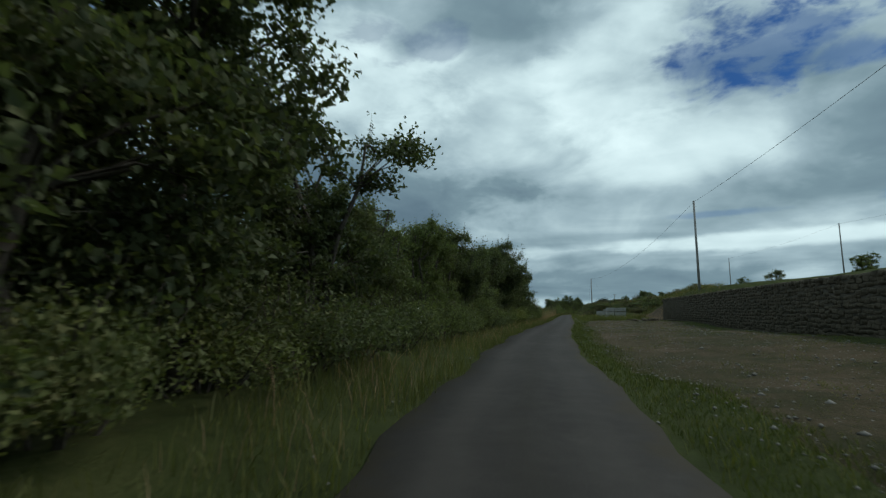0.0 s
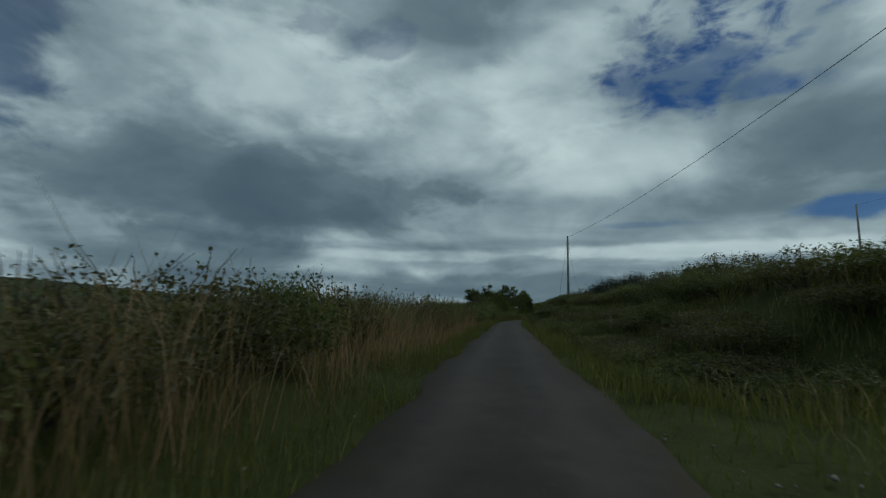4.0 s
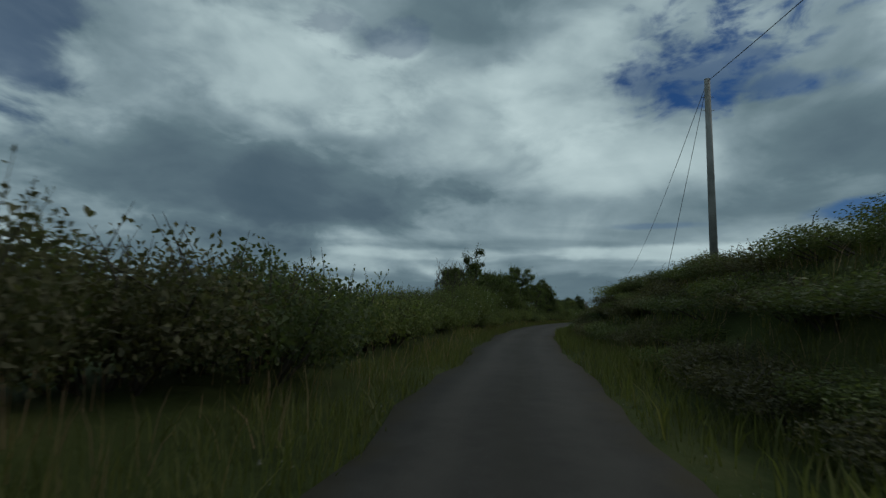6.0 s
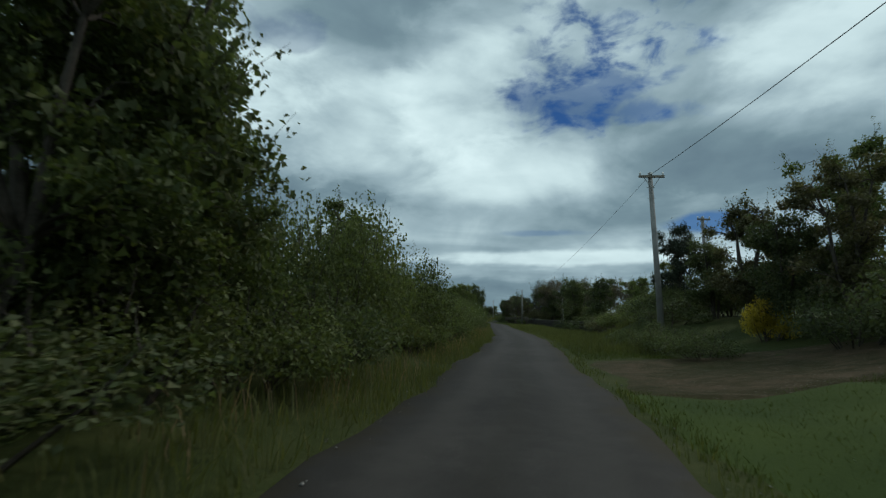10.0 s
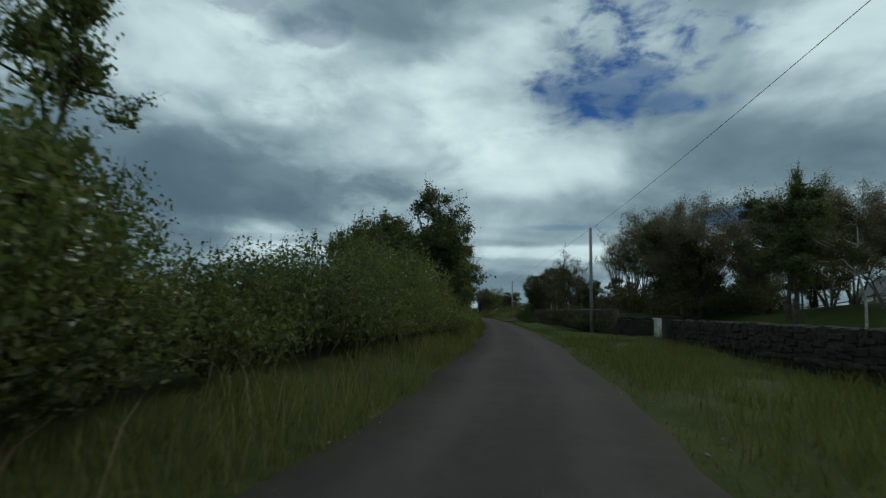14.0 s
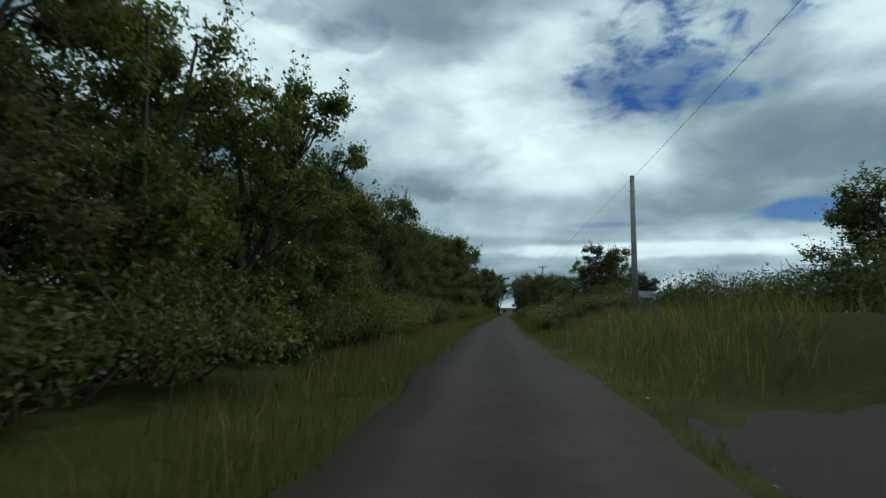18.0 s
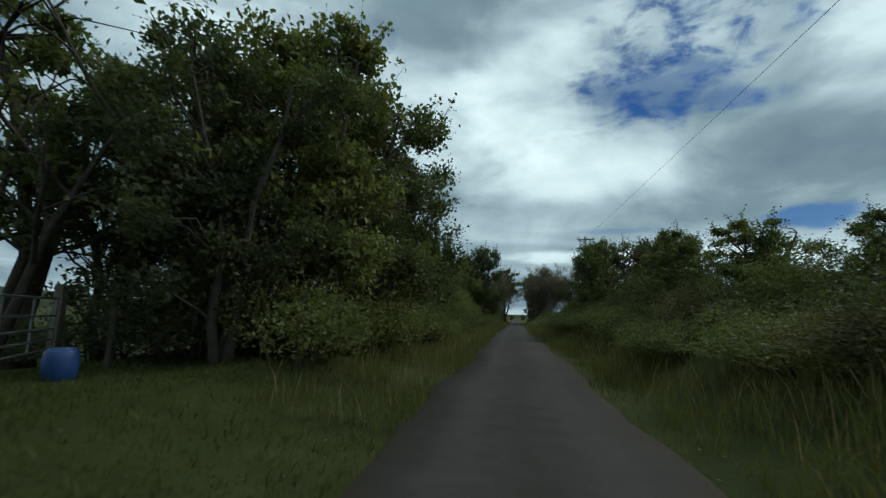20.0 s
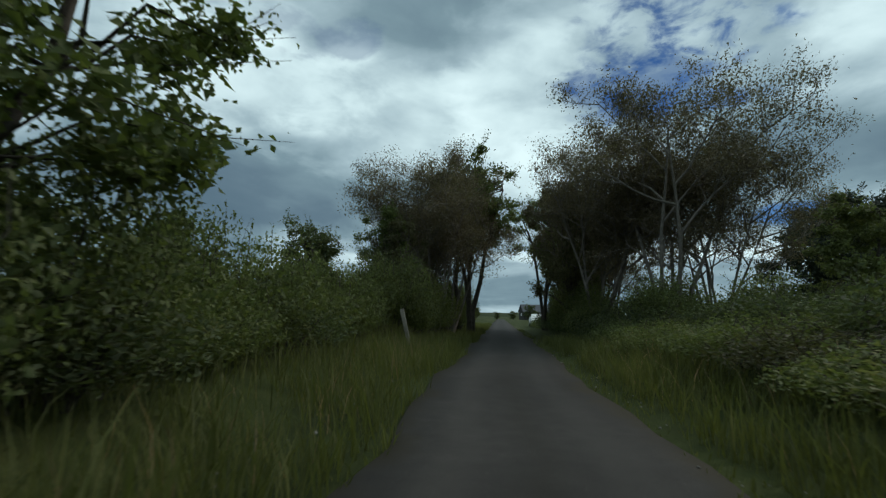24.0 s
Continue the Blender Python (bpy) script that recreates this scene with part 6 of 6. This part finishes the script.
# ---- post and rail fence on the lawn ----
def fence(s0, s1, o0, o1, gap):
    ss, oo = run_of(s0, s1, o0, o1, gap)
    q = spot_at(ss, oo)
    zz = height(ss, oo)
    root = thing("rail_fence", "low wooden post and rail fence across the lawn", "fence", Matrix.Translation((q[0][0], q[0][1], 0)))
    me = bm_mesh("fence_post", box(0.09, 0.09, 1.3, 0.01), M_WOOD)
    for i in range(len(ss)):
        part("fence_post", me, root, at=Matrix.Translation((q[i][0] - q[0][0], q[i][1] - q[0][1], zz[i] - 0.3)))
        if i:
            for h in (0.45, 0.85):
                a = Vector((q[i - 1][0] - q[0][0], q[i - 1][1] - q[0][1], zz[i - 1] + h))
                b = Vector((q[i][0] - q[0][0], q[i][1] - q[0][1], zz[i] + h))
                v, f = tubes([([a, b], [0.045, 0.045])], 4)
                part("fence_rail", mesh_from("fence_rail", v, f, M_WOOD), root)


fence(290, 330, 22, 26, 2.4)


# ---- houses ----
def gable_roof(L, W, rise, over=0.35, thick=0.14):
    bm = bmesh.new()
    for side in (-1, 1):
        e = [(-L / 2 - over, side * (W / 2 + over), -over * rise / (W / 2)), (L / 2 + over, side * (W / 2 + over), -over * rise / (W / 2)), (L / 2 + over, 0, rise), (-L / 2 - over, 0, rise)]
        lo = [bm.verts.new(p) for p in e]
        hi = [bm.verts.new((p[0], p[1], p[2] + thick)) for p in e]
        bm.faces.new(lo)
        bm.faces.new(hi)
        for i in range(4):
            bm.faces.new((lo[i], lo[(i + 1) % 4], hi[(i + 1) % 4], hi[i]))
    return bm


def house_shell(L, W, tall, rise):
    bm = bmesh.new()
    prof = [(-W / 2, -0.5), (W / 2, -0.5), (W / 2, tall), (0, tall + rise), (-W / 2, tall)]
    ends = [[bm.verts.new((x, y, z)) for y, z in prof] for x in (-L / 2, L / 2)]
    bm.faces.new(ends[0])
    bm.faces.new(ends[1])
    for i in range(5):
        bm.faces.new((ends[0][i], ends[0][(i + 1) % 5], ends[1][(i + 1) % 5], ends[1][i]))
    return bm


def house(name, s, o, L, W, tall, rise, turn, wall_mat, roof_mat, label, windows=4, chimney=True, sink=0.0):
    q = spot_at(np.array(float(s)), np.array(float(o)))
    root = thing(name, label, "house", Matrix.Translation((q[0], q[1], float(height(s, o)) - sink)) @ Matrix.Rotation(radians(turn), 4, "Z"))
    part("wall", bm_mesh("wall", house_shell(L, W, tall, rise), wall_mat), root)
    roof = part("roof", bm_mesh("roof", gable_roof(L, W, rise), roof_mat), root, at=Matrix.Translation((0, 0, tall + 0.02)))
    if chimney:
        part("chimney", bm_mesh("chimney", box(0.9, 0.6, 1.6, 0.03), wall_mat), roof, at=Matrix.Translation((L / 2 - 0.8, 0, rise - 0.5)))
    for side in (-1, 1):
        for k in range(windows):
            x = (k - (windows - 1) / 2) * L / windows
            door = k == windows // 2 and side > 0
            w, h, z0 = (1.0, 2.05, 0.0) if door else (1.4, 1.15, 0.95)
            win = part("door" if door else "window", bm_mesh("frame", box(w, 0.10, h, 0.02), M_WOOD if door else M_WHITE), root, at=Matrix.Translation((x, side * (W / 2 + 0.02), z0)))
            if not door:
                for px in (-w / 4, w / 4):
                    part("pane", bm_mesh("pane", box(w / 2 - 0.12, 0.03, h - 0.16, 0.0), M_GLASS), win, at=Matrix.Translation((px, side * 0.045, 0.08)))
    win = part("window", bm_mesh("frame", box(0.10, 1.2, 1.1, 0.02), M_WHITE), root, at=Matrix.Translation((-L / 2 - 0.02, 0, tall * 0.42)))
    part("pane", bm_mesh("pane", box(0.03, 1.0, 0.94, 0.0), M_GLASS), win, at=Matrix.Translation((-0.045, 0, 0.08)))


house("bungalow", 335, 54, 16, 8.0, 2.7, 2.9, 80, M_WHITE, M_SLATE, "white rendered bungalow with a dark slate roof on a lawn", 4)
house("cottage", 333, 60, 10, 7.0, 2.7, 2.6, 20, M_WHITE, M_SLATE, "white gabled cottage wing with a dark slate roof", 3)
house("barn", 490, 47, 24, 11, 4.6, 3.0, 85, M_SLATE, M_SLATE, "large grey metal-clad barn", 2, False)
house("outbuilding", 494, 32, 10, 5, 2.6, 1.6, 88, M_WHITE, M_TILE, "low white outbuilding with an orange tiled roof", 2, False, 0.5)
house("shed", 520, 22, 9, 5, 2.6, 1.6, 80, M_WHITE, M_SLATE, "small white shed with a grey roof", 2, False)
house("tin_shed", 411, 16, 6, 4.4, 2.5, 0.8, 165, M_SLATE, M_SLATE, "low grey tin shed behind the bushes", 1, False)
house("far_house", 640, 14, 12, 7, 3.0, 2.6, 10, M_RENDER, M_SLATE, "distant grey rendered house with a dark roof", 3)


# ---- parked car ----
def car(s, o, turn):
    q = spot_at(np.array(float(s)), np.array(float(o)))
    p0, d0 = centre(np.array(float(s)))
    base = Matrix.Translation((q[0], q[1], float(height(s, o)) + 0.03)) @ Matrix.Rotation(math.atan2(d0[1], d0[0]) + radians(turn), 4, "Z")
    root = thing("parked_car", "white hatchback car parked at the roadside", "car", base)
    side = [(-2.0, 0.35), (-2.05, 0.75), (-1.95, 0.95), (-1.55, 1.38), (-0.3, 1.46), (0.55, 1.36), (1.15, 0.95), (1.85, 0.82), (2.02, 0.6), (2.0, 0.32)]
    bm = bmesh.new()
    rows = []
    for y, f in ((-0.86, 0.93), (-0.78, 1.0), (0.78, 1.0), (0.86, 0.93)):
        rows.append([bm.verts.new((x, y * (0.82 if z > 1.1 else 1.0), 0.32 + (z - 0.32) * f)) for x, z in side])
    for a, b in zip(rows, rows[1:]):
        for i in range(len(side)):
            k = (i + 1) % len(side)
            bm.faces.new((a[i], a[k], b[k], b[i]))
    bm.faces.new(rows[0])
    bm.faces.new(rows[-1])
    bmesh.ops.bevel(bm, geom=bm.edges[:], offset=0.03, segments=2, affect="EDGES")
    part("body", bm_mesh("body", bm, M_WHITE, True), root)
    part("windscreen", bm_mesh("windscreen", box(0.04, 1.2, 0.55, 0.01), M_GLASS), root, at=Matrix.Translation((0.98, 0, 0.95)) @ Matrix.Rotation(radians(-55), 4, "Y"))
    part("rear_window", bm_mesh("rear_window", box(0.04, 1.15, 0.42, 0.01), M_GLASS), root, at=Matrix.Translation((-1.86, 0, 1.0)) @ Matrix.Rotation(radians(40), 4, "Y"))
    for y in (-1, 1):
        part("side_window", bm_mesh("side_window", box(1.9, 0.03, 0.34, 0.01), M_GLASS), root, at=Matrix.Translation((-0.45, y * 0.745, 1.0)))
        part("tail_light", bm_mesh("tail_light", box(0.05, 0.22, 0.16, 0.01), M_TILE), root, at=Matrix.Translation((-2.04, y * 0.62, 0.74)))
        for x in (-1.28, 1.25):
            w = part("wheel", bm_mesh("tyre", rod(0.31, 0.31, 0.2, 20), M_WIRE), root, at=Matrix.Translation((x, y * 0.80 - (0.1 if y > 0 else 0.1), 0.30)) @ Matrix.Rotation(radians(-90), 4, "X"))
            part("rim", bm_mesh("rim", rod(0.19, 0.17, 0.22, 14), M_STEEL), w, at=Matrix.Translation((0, 0, -0.01)))


car(513, 4.4, 180)


# ---- cow parsley ----
def parsley_meshes(seed):
    rng = np.random.default_rng(seed)
    paths, heads, leaf_c = [], [], []
    for _ in range(5):
        a = rng.uniform(0, 6.28)
        top = np.array([math.cos(a) * 0.25, math.sin(a) * 0.25, rng.uniform(0.75, 1.15)])
        paths.append(([np.array([0, 0, -0.05]), top * [0.4, 0.4, 0.55], top], [0.010, 0.008, 0.005]))
        for _ in range(9):
            b = rng.uniform(0, 6.28)
            r = rng.uniform(0.03, 0.13)
            tip = top + [math.cos(b) * r, math.sin(b) * r, 0.10 + rng.uniform(-0.015, 0.015)]
            paths.append(([top, (top + tip) / 2 + [0, 0, 0.01], tip], [0.004, 0.003, 0.002]))
            heads.append(tip + rng.normal(0, 0.014, (7, 3)) * [1, 1, 0.3])
        leaf_c.append(top * [0.5, 0.5, 0.4] + rng.normal(0, 0.12, (16, 3)))
    v, f = tubes(paths, 4)
    hv, hf = leaves(rng, np.concatenate(heads), 0.019, 0.018, 3.0, 0.05)
    lv, lf = leaves(rng, np.concatenate(leaf_c), 0.11, 0.05)
    return mesh_from("stalk", v, f, M_GRASS, True), mesh_from("umbel", hv, hf, M_PETAL), mesh_from("frond", lv, lf, M_GRASS)


PARSLEY = [parsley_meshes(k) for k in (1, 2, 3)]
for k in range(10):
    s, o = (pick.uniform(372, 385), pick.uniform(2.6, 4.8)) if k < 7 else (pick.uniform(412, 462), pick.uniform(2.4, 4.2))
    q = spot_at(np.array(s), np.array(o))
    root = thing("cow_parsley", "cow parsley with flat white flower heads", "wild flower", Matrix.Translation((q[0], q[1], float(height(s, o)))) @ Matrix.Rotation(k * 1.7, 4, "Z") @ Matrix.Scale(pick.uniform(0.75, 1.15), 4), "cow parsley in the verges")
    a, b, c = PARSLEY[k % 3]
    tagged(part("stalk", a, root), kind="stuff")
    tagged(part("umbel", b, root), kind="stuff")
    tagged(part("frond", c, root), kind="stuff")


# ---- far hills ----
def ridge(name, x0, y0, x1, y1, deep, tall, seed, label):
    rng = np.random.default_rng(seed)
    u = np.linspace(0, 1, 60)
    prof = tall * np.sin(np.pi * np.clip(u, 0, 1)) ** 0.7 * (1 + 0.12 * np.sin(u * 9 + seed) + 0.05 * np.sin(u * 23))
    ax = np.array([x1 - x0, y1 - y0])
    nrm = np.array([-ax[1], ax[0]]) / np.linalg.norm(ax)
    rows = []
    for w in np.linspace(0, 1, 9):
        p = np.array([x0, y0]) + ax * u[:, None] + nrm * deep * (w - 0.5)
        rows.append(np.stack([p[:, 0], p[:, 1], prof * np.sin(np.pi * w) - 6], -1))
    v = np.stack(rows, 1).reshape(-1, 3)
    i, j = np.meshgrid(np.arange(59), np.arange(8), indexing="ij")
    a = (i * 9 + j).ravel()
    tagged(new(name, mesh_from(name, v, np.stack([a, a + 9, a + 10, a + 1], -1), M_HILL, True)), label, "hill", kind="structure")


ridge("backdrop_hill", -1500, -300, -700, 1500, 700, 52, 2, "low rolling green hill across the fields")
ridge("backdrop_headland", -500, 2600, 900, 2700, 300, 22, 4, "low distant headland on the horizon")


# ---- walls, stone by stone ----
wall_a = wall_core("wall_retaining", "old dark stone retaining wall holding back a field", -40, 59.4, 11.5, 11.5, 0.5, 2.62, M_MORTAR)
lay_stones(wall_a, -12, 59.4, 11.5, 11.5, 2.6, 0.185, 0.33, 21, 300, (47, 59.4), proud=0.5)
wall_d = wall_core("wall_rendered", "low grey rendered garden wall below a clipped hedge", 171, 206, 7.0, 7.2, 0.3, 1.55, M_RENDER)
# core and stones both in the darkened copy, shade in their colour
wall_f = wall_core("wall_low", "low dark stone wall in front of a lawn", 244, 297.4, 7.4, 7.4, 0.35, 1.0, M_STONE_SHADED)
lay_stones(wall_f, 244, 297.4, 7.4, 7.4, 0.98, 0.2, 0.36, 22, 300, (272, 297.4), stones=SHADED_STONES)
wall_g = wall_core("wall_garden", "rough dry stone garden wall with upright coping stones", 306.5, 339.0, 7.0, 5.7, 0.45, 1.60, M_MORTAR)
lay_stones(wall_g, 306.5, 339.0, 7.0, 5.7, 1.58, 0.165, 0.28, 23, 300, (316, 339))


# the garden wall turns back to the white pillar
ra, rb = spot_at(np.array(306.4), np.array(7.25)), spot_at(np.array(305.5), np.array(9.2))
r_len = float(np.linalg.norm(rb - ra))
r_turn = math.atan2(rb[1] - ra[1], rb[0] - ra[0])
r_base = Matrix.Translation((ra[0], ra[1], float(height(306.0, 8.2)) - 0.2)) @ Matrix.Rotation(r_turn, 4, "Z")
wall_return = new("wall_return", bm_mesh("wall_return", box(r_len, 0.34, 1.32, 0.03), M_MORTAR))
wall_return.matrix_basis = r_base @ Matrix.Translation((r_len / 2, 0, 0))
tagged(wall_return, "short stone wall curving back to the white gate pillar", "wall", kind="structure")
# faced with the stones whose colour carries the shade
rng_w = random.Random(17)
for row in range(10):
    x = -r_len / 2 + rng_w.uniform(0, 0.12)
    while x < r_len / 2 - 0.08:
        w = min(rng_w.uniform(0.13, 0.36), r_len / 2 - x)
        top_row = row == 9
        ob = new("coping_stone" if top_row else "stone", SHADED_STONES[rng_w.randrange(10)])
        ob.parent = wall_return
        at = (x + w / 2, 0 if top_row else -0.17, 0.08 + 0.14 * row + rng_w.uniform(-0.025, 0.025) + (0.06 if top_row else 0))
        ob.matrix_basis = Matrix.Translation(at) @ Matrix.Rotation(rng_w.uniform(-0.12, 0.12), 4, "Y") @ Matrix.Diagonal((w * 0.96, 0.44 if top_row else rng_w.uniform(0.07, 0.13), rng_w.uniform(0.12, 0.19), 1))
        x += w
